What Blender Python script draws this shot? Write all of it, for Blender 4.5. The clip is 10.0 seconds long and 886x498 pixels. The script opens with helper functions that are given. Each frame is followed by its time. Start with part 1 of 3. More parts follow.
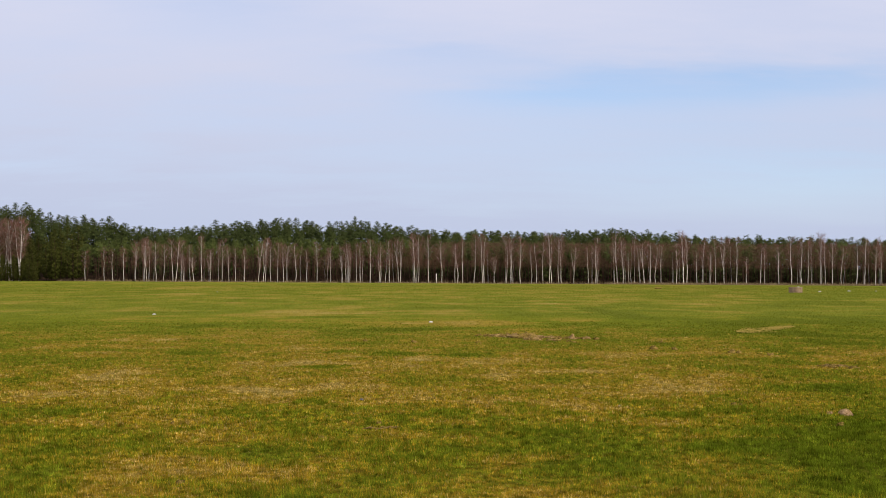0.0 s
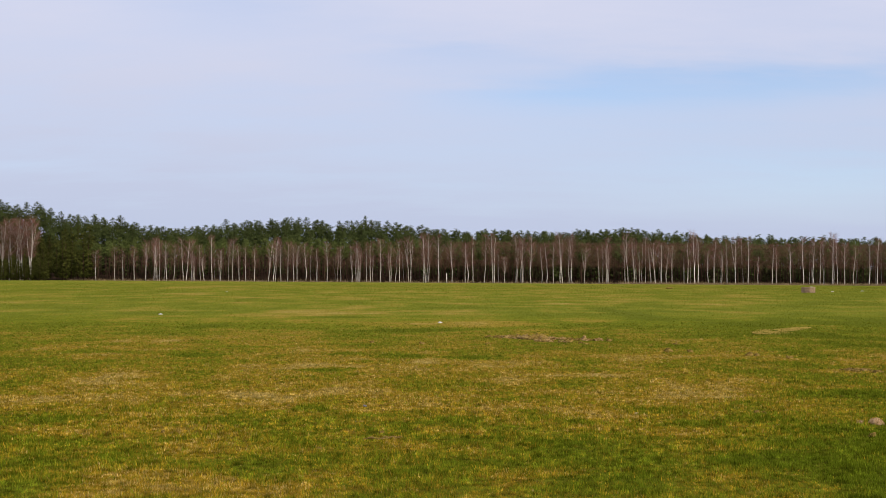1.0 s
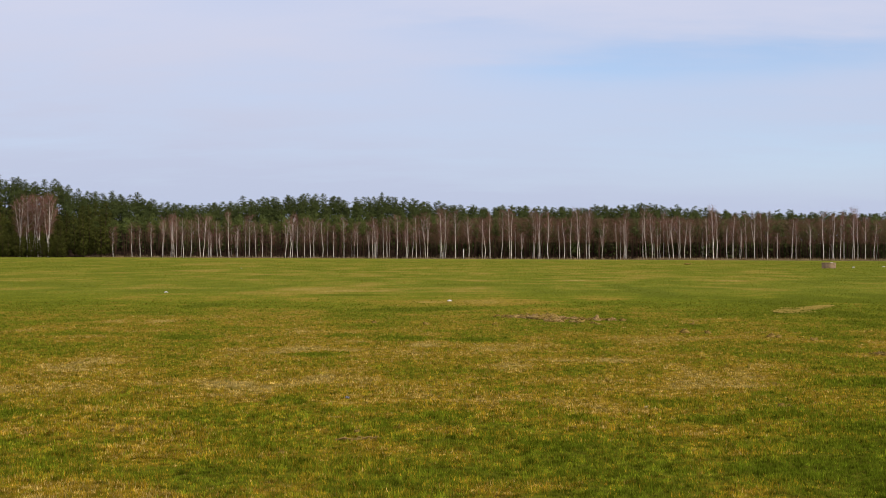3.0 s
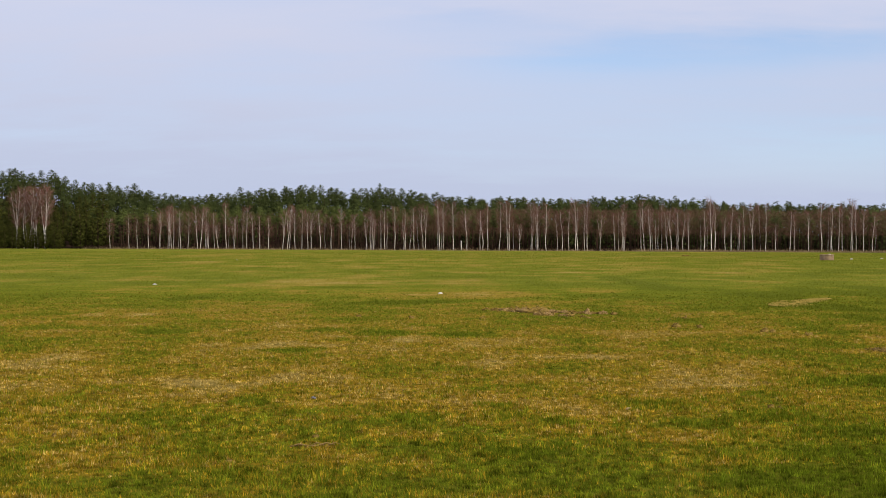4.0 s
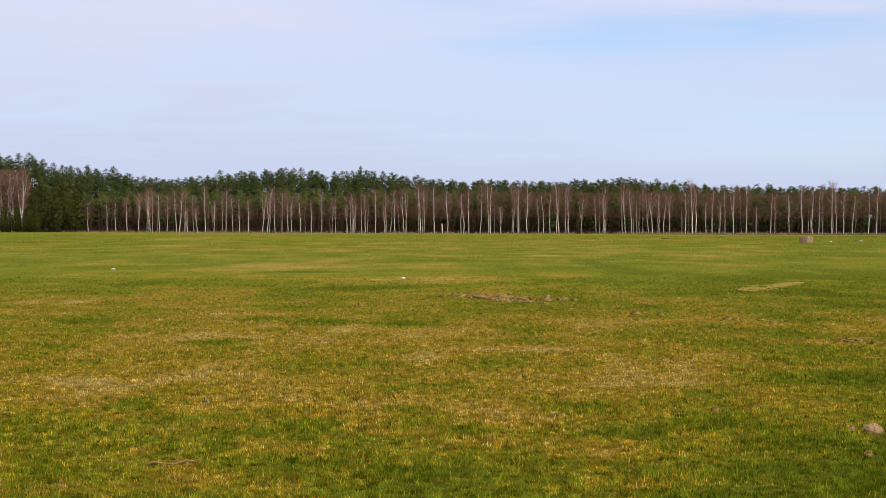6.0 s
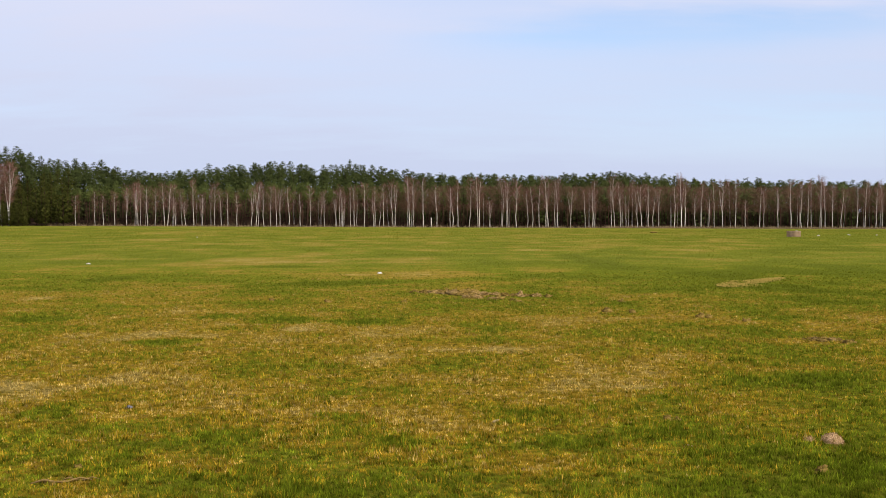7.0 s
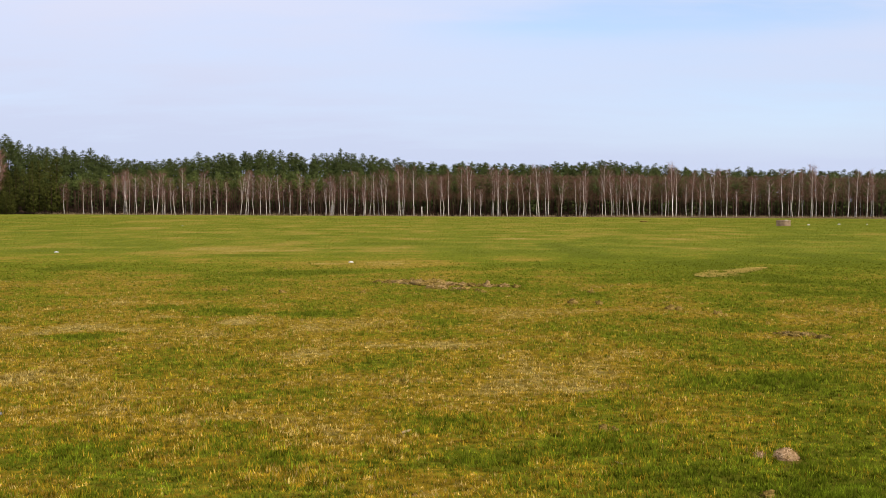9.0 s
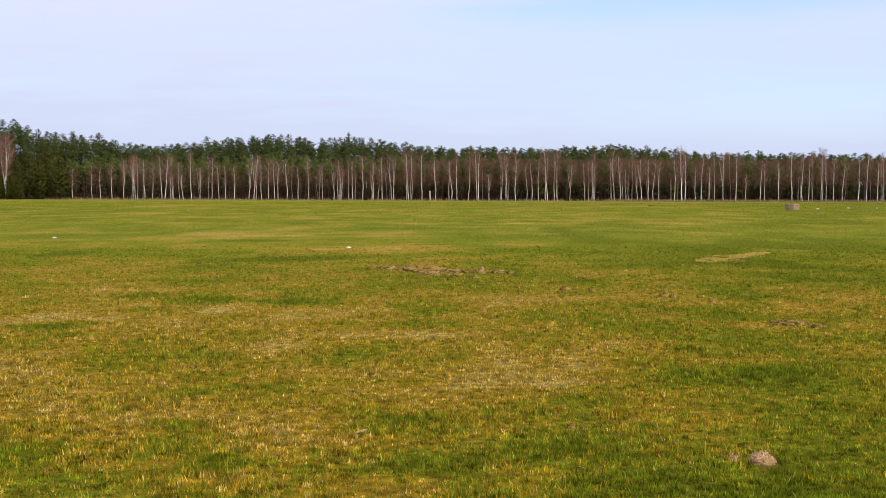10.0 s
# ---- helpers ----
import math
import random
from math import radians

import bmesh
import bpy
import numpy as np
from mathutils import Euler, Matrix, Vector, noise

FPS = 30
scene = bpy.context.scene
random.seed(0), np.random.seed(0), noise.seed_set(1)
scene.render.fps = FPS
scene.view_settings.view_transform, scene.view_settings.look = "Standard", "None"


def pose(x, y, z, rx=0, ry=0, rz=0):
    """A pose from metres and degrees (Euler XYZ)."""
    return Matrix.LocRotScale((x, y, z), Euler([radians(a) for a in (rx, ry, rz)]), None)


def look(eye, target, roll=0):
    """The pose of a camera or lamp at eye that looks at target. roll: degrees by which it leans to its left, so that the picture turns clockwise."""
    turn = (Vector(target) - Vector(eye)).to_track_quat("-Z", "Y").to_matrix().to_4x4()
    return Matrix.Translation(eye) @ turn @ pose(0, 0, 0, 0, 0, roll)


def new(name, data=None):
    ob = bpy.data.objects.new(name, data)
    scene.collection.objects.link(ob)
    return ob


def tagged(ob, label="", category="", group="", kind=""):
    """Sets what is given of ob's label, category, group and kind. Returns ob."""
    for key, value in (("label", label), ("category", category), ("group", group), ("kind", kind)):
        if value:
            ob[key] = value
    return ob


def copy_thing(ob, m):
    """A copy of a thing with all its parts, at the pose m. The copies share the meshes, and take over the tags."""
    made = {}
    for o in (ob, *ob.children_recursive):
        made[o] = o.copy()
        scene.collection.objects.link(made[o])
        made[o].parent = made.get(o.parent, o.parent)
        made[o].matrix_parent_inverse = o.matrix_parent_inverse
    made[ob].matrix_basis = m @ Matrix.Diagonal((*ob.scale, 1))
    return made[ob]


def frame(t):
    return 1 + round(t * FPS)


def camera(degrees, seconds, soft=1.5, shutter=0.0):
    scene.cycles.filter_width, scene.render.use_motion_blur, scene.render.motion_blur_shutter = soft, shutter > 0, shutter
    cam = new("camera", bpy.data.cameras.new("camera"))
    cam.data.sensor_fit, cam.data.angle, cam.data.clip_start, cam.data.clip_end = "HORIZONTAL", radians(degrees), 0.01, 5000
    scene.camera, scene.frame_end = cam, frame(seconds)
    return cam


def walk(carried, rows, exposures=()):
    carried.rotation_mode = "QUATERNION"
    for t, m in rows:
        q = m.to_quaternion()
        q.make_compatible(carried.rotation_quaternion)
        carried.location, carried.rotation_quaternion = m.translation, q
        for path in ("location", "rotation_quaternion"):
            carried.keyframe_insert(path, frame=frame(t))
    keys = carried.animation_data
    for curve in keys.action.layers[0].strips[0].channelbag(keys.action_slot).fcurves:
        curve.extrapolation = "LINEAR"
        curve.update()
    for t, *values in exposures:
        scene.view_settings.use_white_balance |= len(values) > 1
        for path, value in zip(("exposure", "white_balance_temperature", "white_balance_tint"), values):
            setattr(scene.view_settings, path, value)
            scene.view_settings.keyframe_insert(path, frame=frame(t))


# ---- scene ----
cam = camera(43.0, 10.0, soft=1.0)
PATH = [
    (0.0, 0.000, 0.000, 1.650, 91.747, -0.038, 0.000),
    (0.5, 0.003, 0.378, 1.672, 91.764, -0.104, 0.251),
    (1.0, 0.043, 0.758, 1.665, 91.725, -0.089, 0.528),
    (1.5, 0.070, 1.133, 1.653, 91.632, -0.037, 0.943),
    (2.0, 0.165, 1.499, 1.663, 91.342, -0.023, 1.241),
    (2.5, 0.259, 1.851, 1.686, 90.864, 0.016, 1.441),
    (4.0, 0.660, 2.960, 1.715, 90.073, 0.000, 1.364),
    (4.5, 0.831, 3.318, 1.720, 89.850, 0.040, 1.187),
    (5.0, 0.988, 3.673, 1.718, 89.625, 0.033, 1.010),
    (5.5, 1.173, 4.026, 1.720, 89.403, 0.052, 0.758),
    (7.0, 1.900, 5.084, 1.749, 88.887, 0.067, 0.017),
    (7.5, 2.130, 5.415, 1.723, 88.787, 0.042, -0.196),
    (8.0, 2.310, 5.736, 1.704, 88.741, 0.050, -0.342),
    (8.5, 2.468, 6.056, 1.695, 88.614, 0.033, -0.460),
    (9.0, 2.599, 6.359, 1.698, 88.330, -0.011, -0.363),
    (9.5, 2.773, 6.645, 1.709, 87.993, 0.034, -0.152),
    (10.0, 2.988, 6.910, 1.710, 87.532, 0.075, 0.108),
]
walk(cam, [(t, pose(*p)) for t, *p in PATH], exposures=[(0, -0.06), (2.5, -0.1), (4.5, -0.1), (5.5, 0.05), (7, 0.1), (8.5, 0.14), (9.5, 0.15), (10, 0.22)])

# ---------------------------------------------------------------- light
SUN_ELEVATION, SUN_AZIMUTH = 46.0, 134.0  # degrees; azimuth clockwise from +y
sun = new("sun", bpy.data.lights.new("sun", "SUN"))
sun.data.energy, sun.data.angle, sun.data.color = 3.4, radians(2.5), (1.0, 0.92, 0.78)
e, a = radians(SUN_ELEVATION), radians(SUN_AZIMUTH)
sun.matrix_basis = look((0, 0, 60), Vector((0, 0, 60)) - Vector((math.sin(a) * math.cos(e), math.cos(a) * math.cos(e), math.sin(e))))


class Nodes:
    """A short way to write node trees."""

    def __init__(self, tree):
        self.tree = tree
        tree.nodes.clear()

    def add(self, kind, inputs=None, **props):
        n = self.tree.nodes.new(kind)
        for key, value in props.items():
            setattr(n, key, value)
        for key, value in (inputs or {}).items():
            if isinstance(value, bpy.types.NodeSocket):
                self.tree.links.new(value, n.inputs[key])
            else:
                n.inputs[key].default_value = value
        return n

    def math(self, op, a, b=0.0, clamp=False):
        return self.add("ShaderNodeMath", {0: a, 1: b}, operation=op, use_clamp=clamp).outputs[0]

    def mix(self, f, a, b, blend="MIX"):
        return self.add("ShaderNodeMix", {0: f, 6: a, 7: b}, data_type="RGBA", blend_type=blend).outputs[2]

    def noise(self, vec, scale, detail=3.0, rough=0.55):
        return self.add("ShaderNodeTexNoise", {"Vector": vec, "Scale": scale, "Detail": detail, "Roughness": rough}).outputs[0]

    def ramp(self, f, lo, hi):
        return self.add("ShaderNodeMapRange", {0: f, 1: lo, 2: hi, 3: 0.0, 4: 1.0}, interpolation_type="SMOOTHSTEP").outputs[0]


def make_world():
    world = bpy.data.worlds.new("sky")
    scene.world = world
    world.use_nodes = True
    n = Nodes(world.node_tree)
    sky = n.add("ShaderNodeTexSky", sky_type="NISHITA", sun_disc=False, sun_elevation=radians(SUN_ELEVATION),
                sun_rotation=radians(SUN_AZIMUTH), air_density=1.0, dust_density=0.3, ozone_density=3.0)
    way = n.add("ShaderNodeTexCoord").outputs["Generated"]
    xyz = n.add("ShaderNodeSeparateXYZ", {0: way})
    # cloud veil: noise on a flat layer overhead, drawn out towards the horizon
    up = n.math("ADD", n.math("MAXIMUM", xyz.outputs[2], 0.0), 0.16)
    flat = n.add("ShaderNodeCombineXYZ", {0: n.math("DIVIDE", xyz.outputs[0], up), 1: n.math("DIVIDE", xyz.outputs[1], up), 2: 0.0}).outputs[0]
    warp = n.add("ShaderNodeMapping", {0: flat, 1: (3.1, 1.7, 0.0), 2: (0, 0, radians(24)), 3: (0.9, 2.2, 1.0)}).outputs[0]
    veil = n.noise(warp, 0.55, 5.0, 0.5)
    fine = n.noise(warp, 2.2, 5.0, 0.6)
    # thin streaky gaps in the veil: place across and up, half sizes, depth
    wx = n.math("ADD", xyz.outputs[0], n.math("MULTIPLY", n.math("SUBTRACT", veil, 0.5), 0.2))
    wz = n.math("ADD", xyz.outputs[2], n.math("MULTIPLY", n.math("SUBTRACT", fine, 0.5), 0.035))
    gap = 0.0
    for u, v, su, sv, k in ((-0.02, 0.198, 0.07, 0.010, 0.3), (0.07, 0.164, 0.08, 0.010, 0.45), (0.155, 0.184, 0.07, 0.011, 0.5), (0.24, 0.166, 0.13, 0.013, 0.55),
                            (0.36, 0.17, 0.10, 0.012, 0.4), (0.13, 0.142, 0.19, 0.032, 0.3), (0.36, 0.085, 0.2, 0.03, 0.5), (-0.2, 0.23, 0.08, 0.02, 0.25)):
        dx = n.math("POWER", n.math("ABSOLUTE", n.math("MULTIPLY", n.math("SUBTRACT", wx, u), 1 / su)), 2.0)
        dz = n.math("POWER", n.math("ABSOLUTE", n.math("MULTIPLY", n.math("SUBTRACT", wz, v), 1 / sv)), 2.0)
        gap = n.math("ADD", gap, n.math("MULTIPLY", n.math("EXPONENT", n.math("MULTIPLY", n.math("ADD", dx, dz), -0.7)), k))
    cover = n.math("SUBTRACT", n.math("ADD", 0.95, n.math("MULTIPLY", n.math("SUBTRACT", fine, 0.5), 0.3)), n.math("MULTIPLY", gap, 0.65), clamp=True)
    cover = n.math("ADD", cover, n.math("MULTIPLY", n.math("SUBTRACT", veil, 0.5), 0.3), clamp=True)
    cover = n.math("ADD", cover, n.math("MULTIPLY", n.math("SUBTRACT", 1.0, n.ramp(xyz.outputs[2], 0.02, 0.1)), 0.15), clamp=True)
    blue = n.mix(1.0, sky.outputs[0], (1.5, 1.54, 1.64, 1), "MULTIPLY")
    cloud = n.mix(n.ramp(xyz.outputs[2], 0.0, 0.3), (5.5, 6.15, 8.0, 1), (7.2, 7.4, 9.1, 1))
    colour = n.mix(cover, blue, cloud)
    bg = n.add("ShaderNodeBackground", {0: colour, 1: 0.1})
    out = n.add("ShaderNodeOutputWorld", {0: bg.outputs[0]})


make_world()


# ---------------------------------------------------------------- materials
def material(name, roughness=0.9, gloss=0.0):
    """A material with its node helper, its Principled node and the object's coordinates."""
    m = bpy.data.materials.new(name)
    m.use_nodes = True
    n = Nodes(m.node_tree)
    p = n.add("ShaderNodeBsdfPrincipled", {"Roughness": roughness})
    p.inputs["Specular IOR Level"].default_value = gloss
    n.add("ShaderNodeOutputMaterial", {0: p.outputs[0]})
    place = n.add("ShaderNodeTexCoord").outputs["Object"]
    return m, n, p, place


def link(n, p, colour, height=None, strength=0.3, distance=0.02):
    n.tree.links.new(colour, p.inputs["Base Color"])
    if height is not None:
        b = n.add("ShaderNodeBump", {"Height": height, "Strength": strength, "Distance": distance})
        n.tree.links.new(b.outputs[0], p.inputs["Normal"])


def thin(n, p, colour, share):
    """Lets a share of the light through, as leaves and blades do."""
    through_light = n.add("ShaderNodeBsdfTranslucent", {0: colour})
    both = n.add("ShaderNodeMixShader", {0: share, 1: p.outputs[0], 2: through_light.outputs[0]})
    out = [q for q in n.tree.nodes if q.bl_idname == "ShaderNodeOutputMaterial"][0]
    n.tree.links.new(both.outputs[0], out.inputs[0])


def spread(n, seed_socket, amount):
    """A factor round 1 from a random socket."""
    return n.math("ADD", 1 - amount / 2, n.math("MULTIPLY", seed_socket, amount))


def times(n, colour, f):
    return n.add("ShaderNodeVectorMath", {0: colour, "Scale": f}, operation="SCALE").outputs[0]


GREEN, DEEP, STRAW, RUST, EARTH = (0.158, 0.182, 0.01, 1), (0.09, 0.118, 0.006, 1), (0.46, 0.33, 0.1, 1), (0.335, 0.196, 0.012, 1), (0.125, 0.085, 0.022, 1)


def turf_colours(n, where, dry, grey, calm, remote):
    """Green to rusty to straw by dryness, with mottling at several scales, less of it where calm, and a paling with
    distance painted in by remote.
    """
    still = n.math("SUBTRACT", 1.0, n.math("MULTIPLY", calm, 0.95))
    big = n.noise(where, 1.3, 3.0, 0.6)
    mid = n.noise(where, 5.0, 3.0, 0.65)
    small = n.noise(where, 19.0, 3.0, 0.65)
    d = dry
    for f, k in ((big, 0.55), (mid, 0.9), (small, 0.8)):
        d = n.math("ADD", d, n.math("MULTIPLY", n.math("MULTIPLY", n.math("SUBTRACT", f, 0.5), k), still))
    c = n.mix(n.ramp(d, -0.1, 0.4), DEEP, GREEN)
    c = n.mix(n.ramp(d, 0.33, 0.62), c, n.mix(n.math("MULTIPLY", remote, 0.5), RUST, (0.31, 0.24, 0.06, 1)))
    c = n.mix(n.ramp(d, 0.66, 1.0), c, STRAW)
    # shade between clumps put into the colour as fine dark noise
    deep = n.noise(where, 9.0, 3.0, 0.6)
    shade = n.math("SUBTRACT", n.ramp(deep, 0.3, 0.72), 0.5)
    c = times(n, c, n.math("ADD", 0.92, n.math("MULTIPLY", n.math("MULTIPLY", shade, 1.35), still)))
    broad = n.math("SUBTRACT", n.ramp(n.noise(where, 2.4, 3.0, 0.6), 0.3, 0.7), 0.5)
    c = times(n, c, n.math("ADD", 1.0, n.math("MULTIPLY", n.math("MULTIPLY", broad, 0.45), still)))
    return n.mix(grey, c, EARTH), small


def make_turf():
    """The sheet of ground: short grass, bare earth and the litter under the trees."""
    m, n, p, place = material("turf", 1.0)
    dry = n.add("ShaderNodeAttribute", attribute_name="dry").outputs["Fac"]
    bare = n.add("ShaderNodeAttribute", attribute_name="bare").outputs["Fac"]
    litter = n.add("ShaderNodeAttribute", attribute_name="litter").outputs["Fac"]
    thatch_shade = n.add("ShaderNodeAttribute", attribute_name="thatch_shade").outputs["Fac"]
    away = n.math("SUBTRACT", 1.0, thatch_shade)
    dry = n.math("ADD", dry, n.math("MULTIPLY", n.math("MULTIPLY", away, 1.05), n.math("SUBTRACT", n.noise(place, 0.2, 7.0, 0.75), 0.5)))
    c, small = turf_colours(n, place, dry, bare, n.math("MULTIPLY", thatch_shade, 0.35), away)
    # brown thatch near by, darkened to stand for shade in the blade gaps
    c = n.mix(n.math("MULTIPLY", thatch_shade, 0.55), c, n.mix(small, (0.05, 0.05, 0.006, 1), (0.125, 0.092, 0.012, 1)))
    # distance fade painted in: far ground pulled toward a flat olive
    far_fade = n.math("MULTIPLY", n.math("POWER", away, 2.0), 0.42)
    c = n.mix(far_fade, c, (0.156, 0.152, 0.03, 1))
    leaf = n.noise(place, 3.0, 4.0, 0.7)
    c = n.mix(litter, c, n.mix(n.ramp(leaf, 0.35, 0.7), (0.022, 0.015, 0.01, 1), (0.05, 0.031, 0.019, 1)))
    link(n, p, c, n.noise(place, 9.0, 5.0, 0.7), 0.8, 0.06)
    return m


def make_blade():
    m, n, p, place = material("grass_blade", 0.75)
    dry, tip, calm, tone = (n.add("ShaderNodeAttribute", attribute_name=a).outputs["Fac"] for a in ("dry", "tip", "calm", "tone"))
    home = n.add("ShaderNodeAttribute", attribute_name="home").outputs["Vector"]
    island = n.add("ShaderNodeNewGeometry").outputs["Random Per Island"]
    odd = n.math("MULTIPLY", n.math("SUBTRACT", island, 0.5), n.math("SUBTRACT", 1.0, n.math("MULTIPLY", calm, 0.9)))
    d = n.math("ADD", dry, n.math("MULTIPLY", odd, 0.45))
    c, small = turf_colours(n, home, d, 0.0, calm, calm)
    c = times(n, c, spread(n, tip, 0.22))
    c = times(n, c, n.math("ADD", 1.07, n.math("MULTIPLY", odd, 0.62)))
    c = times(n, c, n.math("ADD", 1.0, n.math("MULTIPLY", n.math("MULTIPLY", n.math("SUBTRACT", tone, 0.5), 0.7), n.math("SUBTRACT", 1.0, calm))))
    # distant blades get the same fade to olive in their colour
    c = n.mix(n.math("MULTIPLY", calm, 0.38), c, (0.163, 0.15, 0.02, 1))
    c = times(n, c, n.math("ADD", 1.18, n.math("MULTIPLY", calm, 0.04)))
    link(n, p, c)
    thin(n, p, c, 0.4)
    # blades bend over: their lit side faces mostly up
    face = n.add("ShaderNodeNewGeometry").outputs["Normal"]
    up = n.add("ShaderNodeMix", {0: 0.5, 4: face, 5: (0.0, 0.0, 1.0)}, data_type="VECTOR").outputs[1]
    up = n.add("ShaderNodeVectorMath", {0: up}, operation="NORMALIZE").outputs[0]
    n.tree.links.new(up, p.inputs["Normal"])
    return m


def make_bark(name, pale, dark, scale, cut):
    """Bark in two tones; birch is pale with dark scars across, pine is rusty above and grey below."""
    m, n, p, place = material(name, 0.9)
    long = n.add("ShaderNodeMapping", {0: place, 3: (1.0, 1.0, 2.2)}).outputs[0]
    scar = n.noise(long, scale, 4.0, 0.7)
    low = n.noise(place, 0.5, 2.0)
    c = n.mix(n.ramp(scar, cut, cut + 0.12), pale, dark)
    c = times(n, c, spread(n, low, 0.7))
    c = times(n, c, spread(n, n.add("ShaderNodeObjectInfo").outputs["Random"], 0.6))
    link(n, p, c, scar, 0.4, 0.03)
    return m


def make_leafage(name, light, dark, lying=False, needles=False):
    m, n, p, place = material(name, 0.75)
    island = n.add("ShaderNodeNewGeometry").outputs["Random Per Island"]
    each = n.add("ShaderNodeObjectInfo").outputs["Random"]
    c = n.mix(n.math("ADD", n.math("MULTIPLY", island, 0.65), n.math("MULTIPLY", n.noise(place, 0.5, 2.0), 0.35)), dark, light)
    c = times(n, c, spread(n, each, 0.5))
    link(n, p, c)
    if needles:
        # a tuft of needles takes the light as one soft ball, and lets some of it through
        thin(n, p, c, 0.25)
        ball = n.add("ShaderNodeAttribute", attribute_name="ball").outputs["Vector"]
        ball = n.add("ShaderNodeVectorTransform", {0: ball}, vector_type="NORMAL", convert_from="OBJECT", convert_to="WORLD").outputs[0]
        face = n.add("ShaderNodeNewGeometry").outputs["Normal"]
        soft = n.add("ShaderNodeMix", {0: 0.6, 4: face, 5: ball}, data_type="VECTOR").outputs[1]
        n.tree.links.new(n.add("ShaderNodeVectorMath", {0: soft}, operation="NORMALIZE").outputs[0], p.inputs["Normal"])
    if lying:
        # bent and matted stalks: their lit side faces mostly up
        face = n.add("ShaderNodeNewGeometry").outputs["Normal"]
        up = n.add("ShaderNodeMix", {0: 0.6, 4: face, 5: (0.0, 0.0, 1.0)}, data_type="VECTOR").outputs[1]
        n.tree.links.new(n.add("ShaderNodeVectorMath", {0: up}, operation="NORMALIZE").outputs[0], p.inputs["Normal"])
    return m


def make_rough(name, light, dark, scale, bump=0.5, rough=0.95):
    """Earth, stone, straw and wood: two tones, grain and relief."""
    m, n, p, place = material(name, rough)
    big, grain = n.noise(place, scale, 4.0, 0.6), n.noise(place, scale * 7, 4.0, 0.7)
    f = n.ramp(n.math("ADD", n.math("MULTIPLY", big, 0.6), n.math("MULTIPLY", grain, 0.4)), 0.36, 0.64)
    c = times(n, n.mix(f, dark, light), spread(n, n.add("ShaderNodeNewGeometry").outputs["Random Per Island"], 0.5))
    link(n, p, c, grain, bump, 0.02)
    return m


TURF, BLADE = make_turf(), make_blade()
BIRCH_BARK = make_bark("birch_bark", (0.82, 0.73, 0.63, 1), (0.07, 0.055, 0.045, 1), 1.6, 0.53)
BIRCH_LIMB = make_bark("birch_limb", (0.46, 0.34, 0.3, 1), (0.18, 0.11, 0.09, 1), 2.0, 0.6)
TWIG = make_leafage("birch_twigs", (0.25, 0.122, 0.088, 1), (0.12, 0.06, 0.044, 1))
PINE_BARK = make_bark("pine_bark", (0.085, 0.05, 0.033, 1), (0.03, 0.021, 0.016, 1), 3.0, 0.5)
NEEDLES = make_leafage("pine_needles", (0.165, 0.2, 0.06, 1), (0.055, 0.072, 0.026, 1), needles=True)
CORNER = make_leafage("corner_pine_needles", (0.135, 0.138, 0.03, 1), (0.012, 0.017, 0.005, 1), needles=True)
YOUNG = make_leafage("young_pine_needles", (0.17, 0.2, 0.052, 1), (0.06, 0.08, 0.024, 1), needles=True)
SAPLING = make_leafage("sapling_twigs", (0.235, 0.135, 0.082, 1), (0.085, 0.052, 0.032, 1))
BRUSH = make_leafage("brush", (0.1, 0.052, 0.03, 1), (0.04, 0.026, 0.018, 1))
REED = make_leafage("dry_reed", (0.42, 0.31, 0.17, 1), (0.22, 0.15, 0.08, 1))
YELLOW = make_leafage("yellow_grass", (0.56, 0.4, 0.095, 1), (0.34, 0.24, 0.05, 1), True)
SOIL = make_rough("soil", (0.34, 0.225, 0.06, 1), (0.07, 0.046, 0.01, 1), 9.0, 0.9)
DUNG = make_rough("dried_dung", (0.52, 0.34, 0.14, 1), (0.15, 0.09, 0.03, 1), 14.0, 0.8)
CHAFF = make_rough("chaff", (0.68, 0.45, 0.25, 1), (0.26, 0.15, 0.06, 1), 30.0, 0.3)
PALE = make_rough("pale_stone", (0.7, 0.67, 0.6, 1), (0.45, 0.43, 0.38, 1), 8.0, 0.3)
GREY = make_rough("grey_stone", (0.26, 0.25, 0.27, 1), (0.12, 0.115, 0.12, 1), 20.0, 0.4)
CONCRETE = make_rough("concrete", (0.36, 0.25, 0.155, 1), (0.2, 0.135, 0.08, 1), 2.5, 0.4)
STRAW_MAT = make_rough("straw", (0.55, 0.42, 0.2, 1), (0.28, 0.2, 0.09, 1), 9.0, 0.5)
WOOD = make_rough("weathered_wood", (0.38, 0.25, 0.09, 1), (0.13, 0.085, 0.03, 1), 5.0, 0.5)


# ---------------------------------------------------------------- shape helpers
rng = np.random.default_rng(7)


def lattice(x, y, size, seed):
    """Smooth value noise, 0 to 1."""
    table = np.random.default_rng(seed).random((64, 64))
    gx, gy = np.asarray(x) / size + seed * 3.7, np.asarray(y) / size + seed * 1.9
    ix, iy = np.floor(gx).astype(int), np.floor(gy).astype(int)
    fx, fy = gx - ix, gy - iy
    fx, fy = fx * fx * (3 - 2 * fx), fy * fy * (3 - 2 * fy)
    at = lambda i, j: table[i % 64, j % 64]
    return (at(ix, iy) * (1 - fx) + at(ix + 1, iy) * fx) * (1 - fy) + (at(ix, iy + 1) * (1 - fx) + at(ix + 1, iy + 1) * fx) * fy


